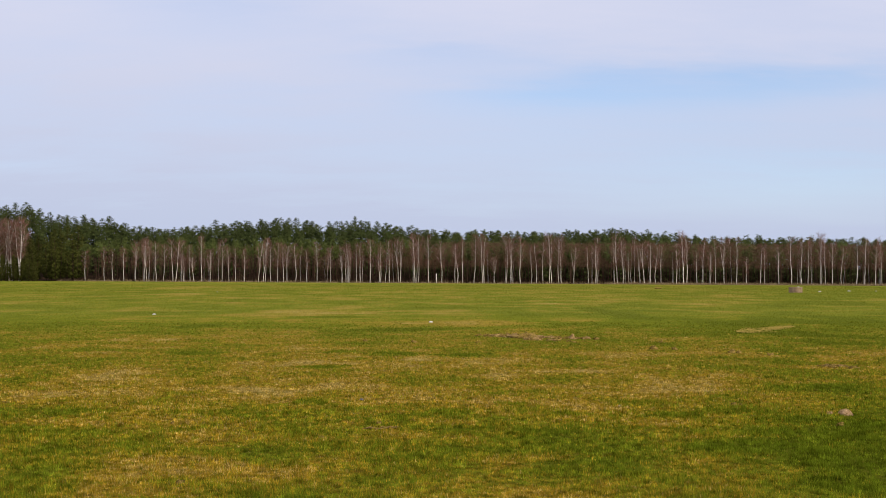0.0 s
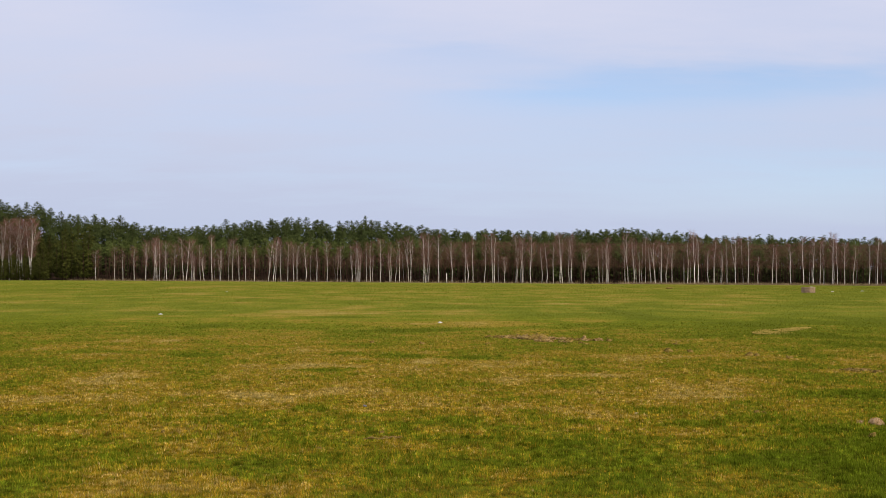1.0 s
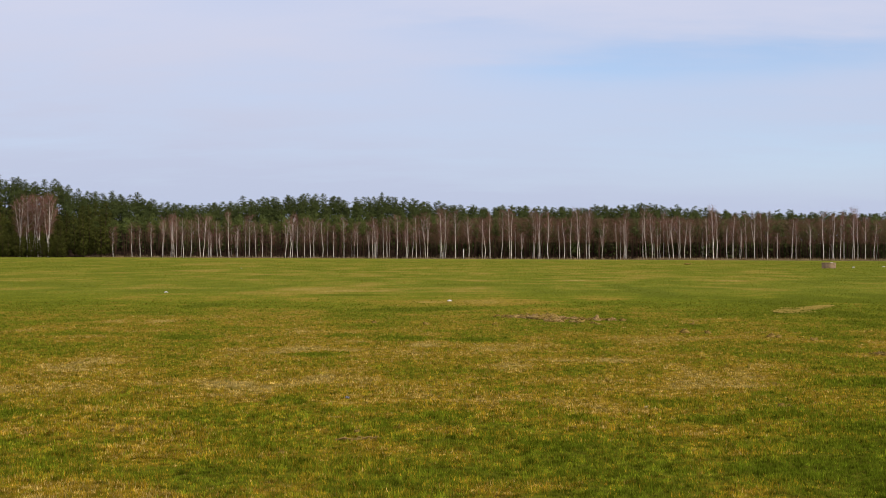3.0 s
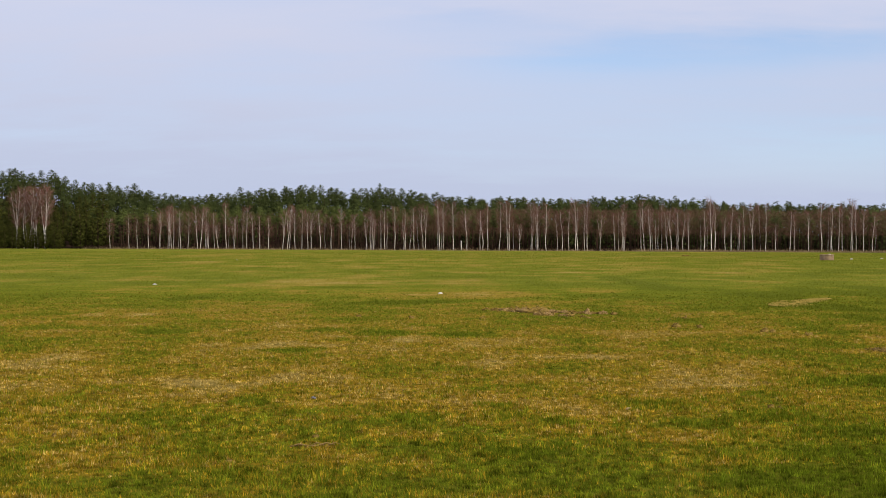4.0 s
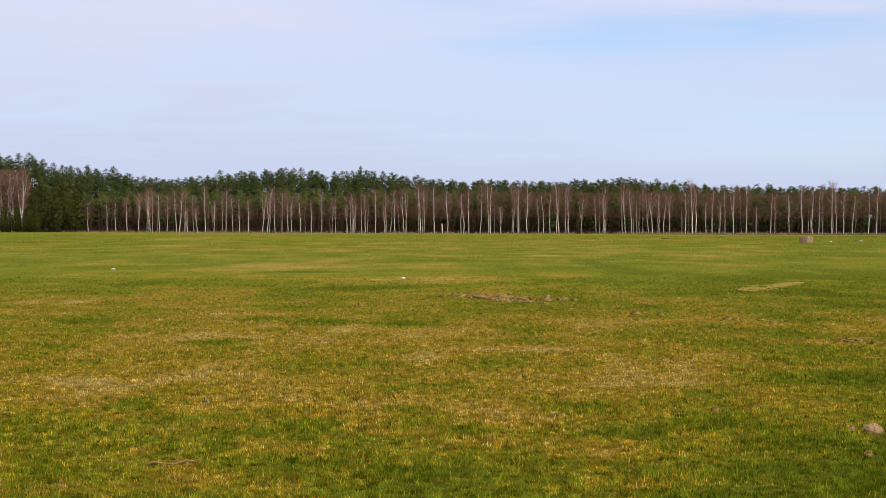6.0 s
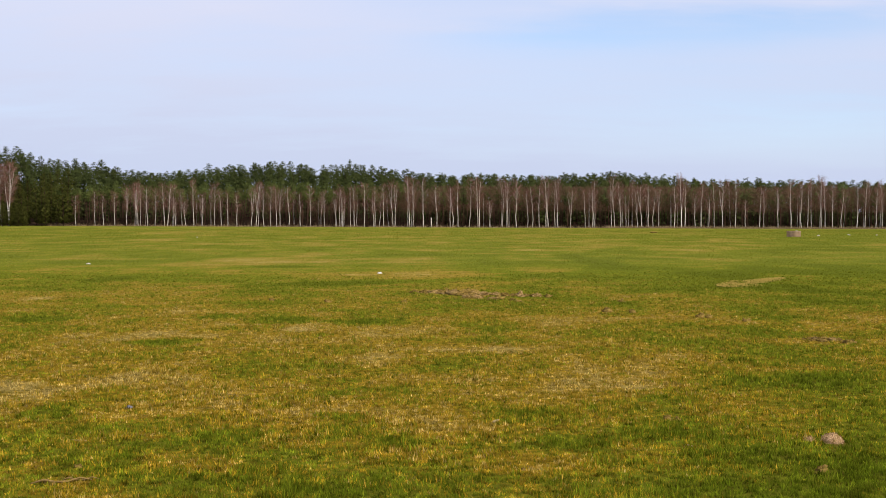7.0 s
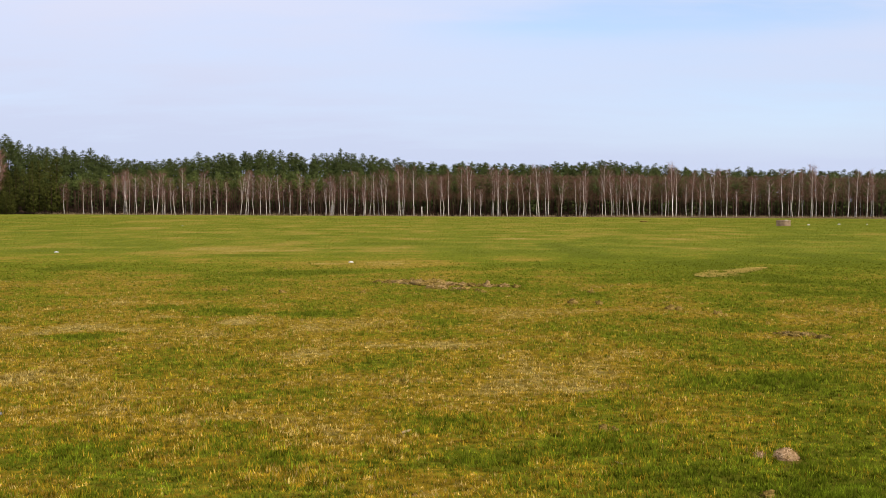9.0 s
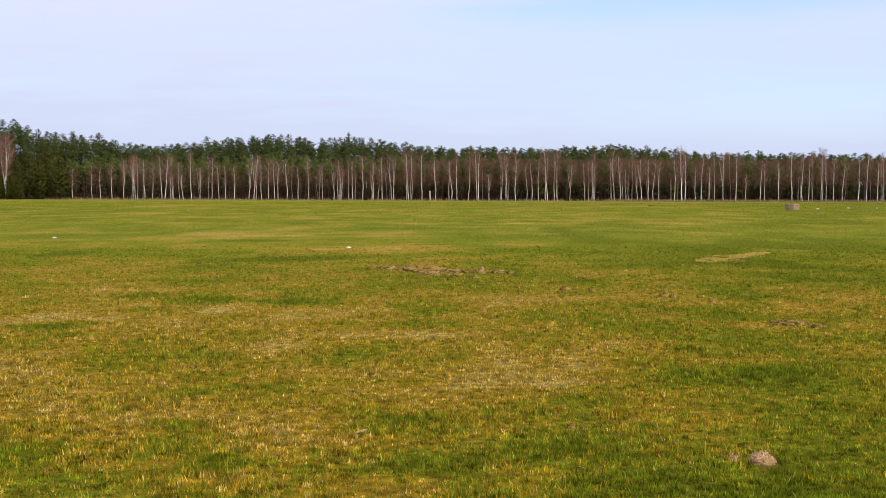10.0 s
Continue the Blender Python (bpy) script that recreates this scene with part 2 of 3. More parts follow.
EDGE = 411.0  # the wood's front
SKYLINE_U = [-0.6, -0.42, -0.38, -0.35, -0.30, -0.25, -0.22, -0.16, -0.10, -0.07, -0.03, 0.0, 0.1, 0.15, 0.19, 0.24, 0.6]
SKYLINE_Z = [38.0, 37.0, 35.8, 31.6, 29.0, 24.9, 26.4, 30.4, 28.6, 29.3, 26.4, 24.8, 24.8, 26.6, 25.2, 22.6, 21.8]


def ground_z(x, y):
    """Height of the sheet: flat near the camera, a slow rise to the wood, a low wooded hill behind."""
    x, y = np.asarray(x, float), np.asarray(y, float)
    rise = np.clip(1.68 - 0.0052 * x, 0.6, 2.9) * (np.clip(y - 60, 0, 460) / 351) ** 1.35
    u = x / np.maximum(y, 50)
    hill = 5 * np.clip((y - 503) / 12, 0, 1) + np.clip((y - 428) / 70, 0, 1) ** 1.2 * np.maximum(np.interp(u, SKYLINE_U, SKYLINE_Z) - 20.4, 0)
    small = 0.03 * (lattice(x, y, 3.1, 5) - 0.5) + 0.012 * (lattice(x, y, 0.8, 6) - 0.5)
    return rise + hill + small * np.clip((50 - y) / 25, 0, 1)


# patches of the meadow: x, y, half width, half depth
STRAW_PATCHES = [(-17.09, 67.17, 3.27, 2.77), (-6.66, 65.46, 3.69, 9.7), (-9.5, 108.0, 2.9, 8.0), (-52.0, 222.0, 4.0, 28.0), (-6.82, 50.27, 0.68, 2.05), (-0.98, 46.2, 0.93, 0.97), (2.64, 47.18, 2.31, 3.29), (6.01, 52.63, 1.37, 3.88), (4.14, 44.58, 0.55, 1.12), (6.09, 41.29, 0.54, 0.94), (9.82, 48.77, 1.08, 4.88), (13.22, 54.27, 1.11, 3.8), (6.75, 89.41, 2.09, 8.09), (12.91, 88.21, 2.07, 6.9), (-10.44, 52.36, 1.54, 1.29), (-24.81, 82.22, 1.36, 2.57)]
GREEN_PATCHES = [(-2.52, 27.09, 0.5, 0.77), (-1.22, 26.18, 0.74, 0.96), (0.3, 25.9, 0.6, 0.5), (-2.32, 22.17, 0.63, 0.59), (9.4, 63.44, 1.03, 14.68), (12.24, 46.33, 1.14, 2.43), (15.58, 50.2, 1.34, 6.32), (18.87, 52.64, 1.51, 5.46), (11.68, 37.15, 1.04, 2.5), (-5.84, 26.48, 0.7, 0.65), (-9.35, 43.2, 0.86, 2.5), (-1.36, 40.23, 1.77, 1.59), (-5.25, 55.08, 1.5, 1.43)]
FRESH_PATCHES = [(4.4, 11.0, 1.5, 2.2), (0.17, 14.41, 0.3, 0.42), (1.57, 14.12, 0.33, 0.36), (0.92, 15.37, 0.28, 0.21), (-1.75, 17.38, 0.28, 0.3), (-1.81, 15.88, 0.22, 0.67), (2.88, 14.16, 0.45, 0.41), (4.05, 13.54, 0.47, 0.38), (4.17, 16.48, 0.34, 0.35), (6.34, 17.99, 0.58, 0.83), (-0.52, 13.6, 0.17, 0.21), (3.22, 10.53, 0.82, 1.55), (1.33, 10.05, 0.75, 0.83), (-1.56, 10.66, 0.37, 0.6)]
PALE_PATCHES = [(1.06, 19.14, 0.46, 0.68), (-2.67, 18.84, 0.17, 0.38), (-1.73, 18.45, 0.3, 0.38), (-2.81, 17.49, 0.19, 0.42), (-1.19, 15.36, 0.19, 0.25), (1.16, 16.89, 0.18, 0.18), (2.13, 16.49, 0.14, 0.34), (3.39, 17.55, 0.23, 0.23), (4.06, 17.35, 0.22, 0.24), (4.62, 17.48, 0.19, 0.2), (6.18, 20.0, 0.34, 0.48), (5.37, 19.3, 0.21, 0.52), (2.53, 13.11, 0.08, 0.25), (-1.08, 13.35, 0.12, 0.2), (-2.88, 9.59, 0.35, 0.42), (-7.96, 21.54, 0.48, 0.98), (-4.84, 16.1, 0.65, 1.13), (-2.88, 17.53, 0.43, 0.65), (0.98, 19.52, 0.43, 1.04)]
RUST_PATCHES = [(-7.91, 34.95, 1.85, 3.05), (-4.64, 34.66, 1.23, 4.31), (-0.78, 23.86, 0.57, 1.01), (7.53, 27.05, 1.09, 2.41), (9.31, 26.7, 1.01, 2.27), (5.82, 37.66, 0.73, 1.98), (3.47, 23.41, 0.51, 0.92), (19.0, 80.0, 3.0, 9.0)]
ZONE_Y = [5, 11, 14, 18, 23, 27, 34, 42, 60, 110, 200, 420]
ZONE_DRY = [0.5, 0.5, 0.55, 0.64, 0.58, 0.5, 0.41, 0.35, 0.31, 0.29, 0.27, 0.26]


def dryness(x, y):
    """How dry the grass is: below 0.3 fresh green, round 0.5 rusty, over 0.8 straw."""
    x, y = np.asarray(x, float), np.asarray(y, float)
    far = np.clip((y - 28) / 40, 0, 1)
    east = 0.17 * np.clip((x - 4.5) / 2.5, 0, 1) * np.clip((y - 15) / 3, 0, 1) * np.clip((30 - y) / 4, 0, 1)
    d = np.interp(y, ZONE_Y, ZONE_DRY) - 0.21 * np.clip((x - 0.5) / 4, 0, 1) * np.clip((17 - y) / 4, 0, 1)
    d = d - 0.1 * np.clip((-0.8 - x) / 1.2, 0, 1) * np.clip((13.5 - y) / 3, 0, 1) - 0.11 * np.clip((x - 1) / 8, 0, 1) * np.clip((y - 27) / 8, 0, 1) * np.clip((90 - y) / 40, 0, 1)
    d = d - east + (1 - 0.5 * far) * (0.38 * (lattice(x, y, 3.4, 11) - 0.5) + 0.46 * (lattice(x, y, 1.1, 12) - 0.5)) + 0.15 * far * (lattice(x, y, 7.0, 13) - 0.5)
    d = d + (1 - far) * 0.36 * (lattice(x, y, 0.42, 15) - 0.5)
    d = d + far * (0.42 * (lattice(x, y * 0.35, 2.6, 18) - 0.5) + 0.34 * (lattice(x, y * 0.3, 1.2, 19) - 0.5))
    d = d + far * 0.15 * (lattice(x, y, 1.9, 16) - 0.5) + far * 0.24 * np.clip(lattice(x, y * 1.2, 3.6, 14) - 0.6, 0, 1) / 0.4 + far * 0.2 * np.clip(lattice(x, y * 0.8, 8.5, 17) - 0.52, 0, 1) / 0.48
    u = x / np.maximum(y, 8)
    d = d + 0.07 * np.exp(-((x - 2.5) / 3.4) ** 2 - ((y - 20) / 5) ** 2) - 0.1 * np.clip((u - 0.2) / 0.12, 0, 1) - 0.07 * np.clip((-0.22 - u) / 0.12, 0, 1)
    ragged = 1.6 * (lattice(x, y, 0.7, 21) - 0.5) + 1.0 * (lattice(x, y, 0.22, 22) - 0.5)
    ragged = ragged + far * 2.2 * (lattice(x, y * 0.6, 2.1, 23) - 0.5)
    for rows, k in ((STRAW_PATCHES, 0.24), (GREEN_PATCHES, -0.6), (FRESH_PATCHES, -0.22), (PALE_PATCHES, 0.15), (RUST_PATCHES, 0.17)):
        for px, py, rx, ry in rows:
            q = ((x - px) / rx) ** 2 + ((y - py) / ry) ** 2 + ragged * (0.45 if rows is GREEN_PATCHES else 1.0)
            d = d + k * np.clip(1.25 - q, 0, 1)
    return d


def bareness(x, y):
    """Where earth shows: the rooted-up strip and two scraped spots."""
    bare = np.zeros_like(x)
    for px, py, rx, ry, k in [(2.1, 34.6, 0.9, 0.45, 1.0), (3.6, 33.7, 1.2, 0.3, 0.7), (2.9, 32.6, 0.6, 0.5, 0.6), (7.82, 22.3, 0.33, 0.2, 0.9), (7.0, 26.8, 0.2, 0.16, 0.8), (3.97, 15.23, 0.12, 0.08, 0.8), (4.61, 13.1, 0.08, 0.05, 0.7), (5.07, 14.12, 0.13, 0.16, 1.0), (4.88, 14.2, 0.06, 0.08, 1.0), (5.27, 28.2, 0.14, 0.2, 0.7)]:
        q = ((x - px) / rx) ** 2 + ((y - py) / ry) ** 2 + 2.4 * (lattice(x, y, 0.3, 31) - 0.5)
        bare = np.maximum(bare, k * np.clip(1.3 - q, 0, 1))
    return bare


def mesh_from(name, verts, faces, mats, smooth=False, index=None):
    me = bpy.data.meshes.new(name)
    me.from_pydata([tuple(v) for v in verts], [], faces)
    for m in mats:
        me.materials.append(m)
    if index is not None:
        me.polygons.foreach_set("material_index", index)
    if smooth:
        me.polygons.foreach_set("use_smooth", [True] * len(me.polygons))
    me.update()
    return me


def triangles(name, verts, mats):
    """A mesh of loose triangles from an array (n, 3, 3)."""
    verts = np.asarray(verts, np.float32)
    k = len(verts)
    me = bpy.data.meshes.new(name)
    me.vertices.add(3 * k), me.loops.add(3 * k), me.polygons.add(k)
    me.vertices.foreach_set("co", verts.ravel())
    me.loops.foreach_set("vertex_index", np.arange(3 * k, dtype=np.int32))
    me.polygons.foreach_set("loop_start", np.arange(0, 3 * k, 3, dtype=np.int32))
    for m in mats:
        me.materials.append(m)
    me.update(calc_edges=True)
    return me


def number(me, name, values):
    me.attributes.new(name, "FLOAT", "POINT").data.foreach_set("value", np.asarray(values, np.float32).ravel())


def vectors(me, name, values):
    me.attributes.new(name, "FLOAT_VECTOR", "POINT").data.foreach_set("vector", np.asarray(values, np.float32).ravel())


def part(name, me, parent, label=""):
    ob = new(name, me)
    ob.parent = parent
    return tagged(ob, label)


def tube(path, radii, sides=6):
    """Verts and faces of a tapered tube along a path, closed at its tip."""
    path = [Vector(p) for p in path]
    verts, faces = [], []
    for i, (c, r) in enumerate(zip(path, radii)):
        way = (path[min(i + 1, len(path) - 1)] - path[max(i - 1, 0)]).normalized()
        side = way.cross(Vector((0.31, 0.95, 0.05))).normalized()
        other = way.cross(side)
        for k in range(sides):
            w = 2 * math.pi * k / sides
            verts.append(c + r * (math.cos(w) * side + math.sin(w) * other))
        if i:
            b, a = i * sides, (i - 1) * sides
            faces += [(a + k, a + (k + 1) % sides, b + (k + 1) % sides, b + k) for k in range(sides)]
    faces.append(tuple(range(len(verts) - sides, len(verts))))
    faces.append(tuple(reversed(range(sides))))
    return verts, faces


def tubes(name, list_of_tubes, mats, smooth=True):
    verts, faces = [], []
    for v, f in list_of_tubes:
        k = len(verts)
        verts += v
        faces += [tuple(i + k for i in q) for q in f]
    return mesh_from(name, verts, faces, mats, smooth)


# ---------------------------------------------------------------- ground
def make_ground():
    ys = [-400, -120, -40, -12, -3, 2, 5]
    while ys[-1] < 640:
        ys.append(ys[-1] * 1.02 + 0.05)
    ys = np.array(ys + [760, 1000, 1600, 3200])
    us = np.concatenate([[-25, -6, -2, -1.1, -0.8], np.linspace(-0.62, 0.62, 190), [0.8, 1.1, 2, 6, 25]])
    w = np.maximum(np.abs(ys), 4) + 6
    X, Y = us[None, :] * w[:, None], np.repeat(ys[:, None], len(us), 1)
    Z = ground_z(X, Y)
    r, c = X.shape
    i = np.arange(r * c).reshape(r, c)
    faces = np.stack([i[:-1, :-1], i[:-1, 1:], i[1:, 1:], i[1:, :-1]], -1).reshape(-1, 4)
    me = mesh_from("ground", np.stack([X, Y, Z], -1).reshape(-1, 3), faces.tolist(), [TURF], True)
    x, y = X.ravel(), Y.ravel()
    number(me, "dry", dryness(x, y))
    number(me, "bare", bareness(x, y))
    number(me, "thatch_shade", np.clip((62 - y) / 45, 0, 1))
    number(me, "litter", np.clip((y - EDGE + 3 + 2 * lattice(x, y, 4, 33)) / 5, 0, 1))
    ob = tagged(new("ground", me), "wide level meadow of short green and dry yellow grass", "meadow", kind="structure")
    return ob


make_ground()


def make_grass(count, blades, y0, y1, seed, thin, size, wide, bent, calm, beside=0.0):
    """Turf in small tufts whose blades fan out from one foot; fewer and coarser with distance. thin: the stretch over which they come in or give way.
    beside: how far they scatter past the sides."""
    g = np.random.default_rng(seed)
    y = y0 * (y1 / y0) ** g.random(count)
    y = y[g.random(count) > np.clip((y - thin[0]) / (thin[1] - thin[0]), 0, 1)]
    x = y * 0.005 + (g.random(len(y)) * 2 - 1) * (0.447 * y + 0.6)
    if beside:
        x, y = x + g.normal(0, beside, len(x)), np.minimum(y + g.normal(0, 0.6, len(y)), 8.6)
    keep = bareness(x, y) < 0.2 + 0.5 * g.random(len(y))
    x, y = x[keep], y[keep]
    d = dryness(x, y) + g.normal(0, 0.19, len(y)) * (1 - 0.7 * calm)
    k = len(y)
    tuft = size * (1 + y / 110) * (0.6 + 0.8 * lattice(x, y, 0.35, 42)) * (0.65 + 0.7 * g.random(k)) * (1.15 - 0.4 * np.clip(d, 0, 1))
    tone = g.random(k)
    again = lambda v: np.repeat(v, blades, 0)
    home = again(np.stack([x, y, 0 * x], -1))
    k = k * blades
    out, far = g.random(k) * 2 * math.pi, g.random(k)
    turn, lean = g.random(k) * 2 * math.pi, 0.15 + bent * g.random(k) * (0.7 + 0.3 * again(np.clip(d, 0, 1)))
    tall = again(tuft) * (0.65 + 0.7 * g.random(k))
    px, py = home[:, 0] + np.cos(out) * (0.012 + 0.8 * again(tuft)) * far, home[:, 1] + np.sin(out) * (0.012 + 0.8 * again(tuft)) * far
    broad = wide * np.maximum(py - 4, 5) * (0.6 + 0.8 * g.random(k))
    foot = np.stack([px, py, ground_z(px, py) - 0.004], -1)
    side = np.stack([-np.sin(turn), np.cos(turn), 0 * px], -1) * broad[:, None] / 2
    tip = foot + np.stack([np.cos(turn) * np.sin(lean), np.sin(turn) * np.sin(lean), np.cos(lean)], -1) * tall[:, None]
    me = triangles("meadow_grass", np.stack([foot - side, foot + side, tip], 1), [BLADE])
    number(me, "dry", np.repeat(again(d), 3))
    number(me, "tone", np.repeat(again(tone), 3))
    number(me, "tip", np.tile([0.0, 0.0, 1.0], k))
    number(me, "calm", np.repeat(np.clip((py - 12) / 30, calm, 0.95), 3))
    vectors(me, "home", np.repeat(home, 3, 0))
    return tagged(new("meadow_grass", me), "short green and straw-coloured meadow grass tufts", "grass", kind="stuff")


make_grass(250000, 7, 8.3, 62.0, 51, (14, 50), 0.031, 0.00092, 1.35, 0.05)
make_grass(26000, 4, 1.2, 8.5, 53, (100, 200), 0.031, 0.0016, 1.35, 0.05, 2.2)
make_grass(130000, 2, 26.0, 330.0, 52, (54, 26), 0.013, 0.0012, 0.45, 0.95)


# ---------------------------------------------------------------- trees
def twig_fans(g, seeds, length, width, per):
    """Thin hanging and rising twigs: slim triangles round each seed point."""
    k = len(seeds) * per
    base = np.repeat(np.array([tuple(s) for s in seeds]), per, 0) + g.normal(0, 0.12, (k, 3))
    way = g.normal(0, 1, (k, 3))
    way[:, 2] = way[:, 2] * 0.6 + 0.35
    way /= np.linalg.norm(way, axis=1)[:, None]
    side = np.cross(way, g.normal(0, 1, (k, 3)))
    side /= np.linalg.norm(side, axis=1)[:, None]
    tip = base + way * (length * (0.5 + g.random(k)))[:, None]
    return np.stack([base - side * width / 2, base + side * width / 2, tip], 1)


def make_birch(seed, height, fork=False, bend=0.3, crown=0.5):
    """A bare birch: white tapered trunk, rising limbs and a haze of reddish twigs."""
    g = np.random.default_rng(seed)
    root = new("birch_tree")
    wob = g.normal(0, 0.14, (11, 2)).cumsum(0)
    lean = g.normal(0, bend, 2)
    line = [(lean[0] * (i / 10) ** 1.5 + wob[i, 0] * 0.6, lean[1] * (i / 10) ** 1.5 + wob[i, 1] * 0.6, height * i / 10) for i in range(11)]
    line[0] = (0, 0, -0.3)
    r0 = 0.0078 * height
    trunk = [tube(line, [r0 * (1.25 if i == 0 else 1) * (1 - i / 10.6) ** 0.75 for i in range(11)], 7)]
    limbs, seeds = [], []
    count = int(18 + 8 * crown)
    for k in range(count):
        f = 0.36 + 0.6 * (k + g.random()) / count
        i = min(int(f * 10), 9)
        start = Vector(line[i]).lerp(Vector(line[i + 1]), f * 10 - i)
        w = k * 2.4 + g.normal(0, 0.5)
        reach = height * (0.045 + 0.13 * crown * math.sin(math.pi * min(1, (1.02 - f) / 0.62)) + 0.03 * g.random())
        out = Vector((math.cos(w), math.sin(w), 0))
        rise = g.uniform(0.55, 1.15)
        path = [start + out * reach * s * (1.0 - 0.15 * s) + Vector((0, 0, reach * rise * (0.6 * s + 0.4 * s * s))) + Vector(g.normal(0, 0.05, 3)) for s in (0, 0.25, 0.5, 0.75, 1)]
        limbs.append(tube(path, [r0 * q * (1 - 0.4 * f) for q in (0.5, 0.42, 0.34, 0.25, 0.1)], 4))
        seeds += [path[2].lerp(path[4], g.random()) for _ in range(6)] + path[2:]
    seeds += [Vector(line[i]) for i in (8, 9, 10)]
    if fork:
        path = [Vector(line[3]) + Vector((0.12 * s * height * 0.8, 0.02 * s, height * 0.62 * s)) for s in (0, 0.2, 0.4, 0.6, 0.8, 1)]
        trunk.append(tube(path, [r0 * q for q in (0.75, 0.65, 0.5, 0.35, 0.22, 0.06)], 6))
        seeds += path[3:] * 3
    part("trunk", tubes("birch_trunk", trunk, [BIRCH_BARK]), root, "white birch bark with dark scars")
    part("branchwork", tubes("birch_limbs", limbs, [BIRCH_LIMB]), root, "pale thin rising branches")
    part("crown", triangles("birch_twigs", twig_fans(g, seeds, 0.085 * height, 0.026, 5), [TWIG]), root, "fine reddish-brown leafless twigs")
    return root


def needle_clumps(g, lobes, axis, per, fine, core=5):
    """Boughs of needles: small tilted triangles over the outside of each lobe, facing out of the crown."""
    c = np.repeat(np.array([(*p, r) for p, r in lobes]), per, 0)
    k = len(c)
    way = g.normal(0, 1, (k, 3))
    way[:, 2] = np.abs(way[:, 2]) * np.where(g.random(k) < 0.7, 1, -0.7)
    way /= np.linalg.norm(way, axis=1)[:, None]
    r = c[:, 3:4]
    inner = (np.arange(k) % per < core)[:, None]
    place = c[:, :3] + way * r * np.where(inner, 0.4 * g.random((k, 1)), 0.5 + 0.6 * g.random((k, 1))) * (1, 1, 0.7)
    out = place - axis
    out[:, 2] *= 0.6
    out /= np.linalg.norm(out, axis=1)[:, None] + 1e-6
    face = 0.6 * way + 0.6 * out + g.normal(0, 0.5, (k, 3)) + (0, 0, 0.1)
    a = np.cross(face, g.normal(0, 1, (k, 3)))
    a /= np.linalg.norm(a, axis=1)[:, None]
    b = np.cross(face, a)
    b /= np.linalg.norm(b, axis=1)[:, None]
    s = r * np.where(inner, 0.4 + 0.2 * g.random((k, 1)), fine * (0.26 + 0.4 * g.random((k, 1))))
    ball = 0.75 * way + 0.5 * out + (0, 0, 0.15)
    return np.stack([place - a * s * 0.55 - b * s * 0.4, place + a * s * 0.55 - b * s * 0.4, place + b * s * 0.9], 1), ball


def make_pine(seed, height, base, radius, leaf, boughs, power, per=13, lobe=0.034, fine=0.62):
    """A Scots pine: a bare lower trunk, and rising boughs with tufts of needles that fill an uneven, bluntly pointed crown."""
    g = np.random.default_rng(seed)
    root = new("pine_tree")
    lean = g.normal(0, 0.25, 2)
    line = [(lean[0] * i / 8 + g.normal(0, 0.06), lean[1] * i / 8 + g.normal(0, 0.06), height * i / 8 * 0.95) for i in range(9)]
    line[0] = (0, 0, -0.5)
    r0 = 0.0105 * height
    wood = [tube(line, [r0 * (1 - i / 8.4) ** 0.8 for i in range(9)], 6)]
    lobes = []
    for k in range(boughs):
        f = (k + g.random()) / boughs
        z = height * (base + (0.95 - base) * f)
        i = min(int(z / (0.95 * height) * 8), 8)
        w = k * 2.4 + g.normal(0, 0.4)
        bulge = 0.85 + 0.3 * math.sin(2 * w + seed) * math.cos(7 * f + seed)
        wide = radius * height * (1 - f ** 1.7) ** power * (0.55 + 0.45 * min(1, f / 0.2)) * bulge
        reach = max(wide * g.uniform(0.55, 1.1), 0.01 * height)
        start = Vector((line[i][0], line[i][1], z - 0.2 * reach))
        end = start + Vector((math.cos(w) * reach, math.sin(w) * reach, reach * g.uniform(0.1, 0.5)))
        for q in ((0.55, 1.0) if reach > 0.05 * height else (1.0,)):
            lobes.append((start.lerp(end, q) + Vector(g.normal(0, 0.01 * height, 3)), lobe * height * (0.6 + 0.7 * g.random()) * (1.1 - 0.35 * f)))
        if k % 4 == 0:
            wood.append(tube([start, start.lerp(end, 0.5), end], [r0 * 0.24, r0 * 0.15, r0 * 0.05], 3))
    for q in (0.92, 0.955):
        lobes.append((Vector((line[8][0] + g.normal(0, 0.1), line[8][1], q * height)), 0.03 * height))
    part("trunk", tubes("pine_trunk", wood, [PINE_BARK]), root, "rusty brown pine trunk and limbs")
    heart = np.array((0, 0, (base + 0.3 * (1 - base)) * height))
    needles, ball = needle_clumps(g, lobes, heart, per, fine, per // 5)
    crown = triangles("pine_crown", needles, [leaf])
    vectors(crown, "ball", np.repeat(ball, 3, 0))
    part("crown", crown, root, "green clumps of pine needles")
    return root


def plant(source, x, y, scale, turn, tilt=0.0, lift=0.0):
    z = float(ground_z(x, y)) + lift
    return copy_thing(source, pose(x, y, z, tilt, 0, turn) @ Matrix.Diagonal((scale[0], scale[0], scale[1], 1)))


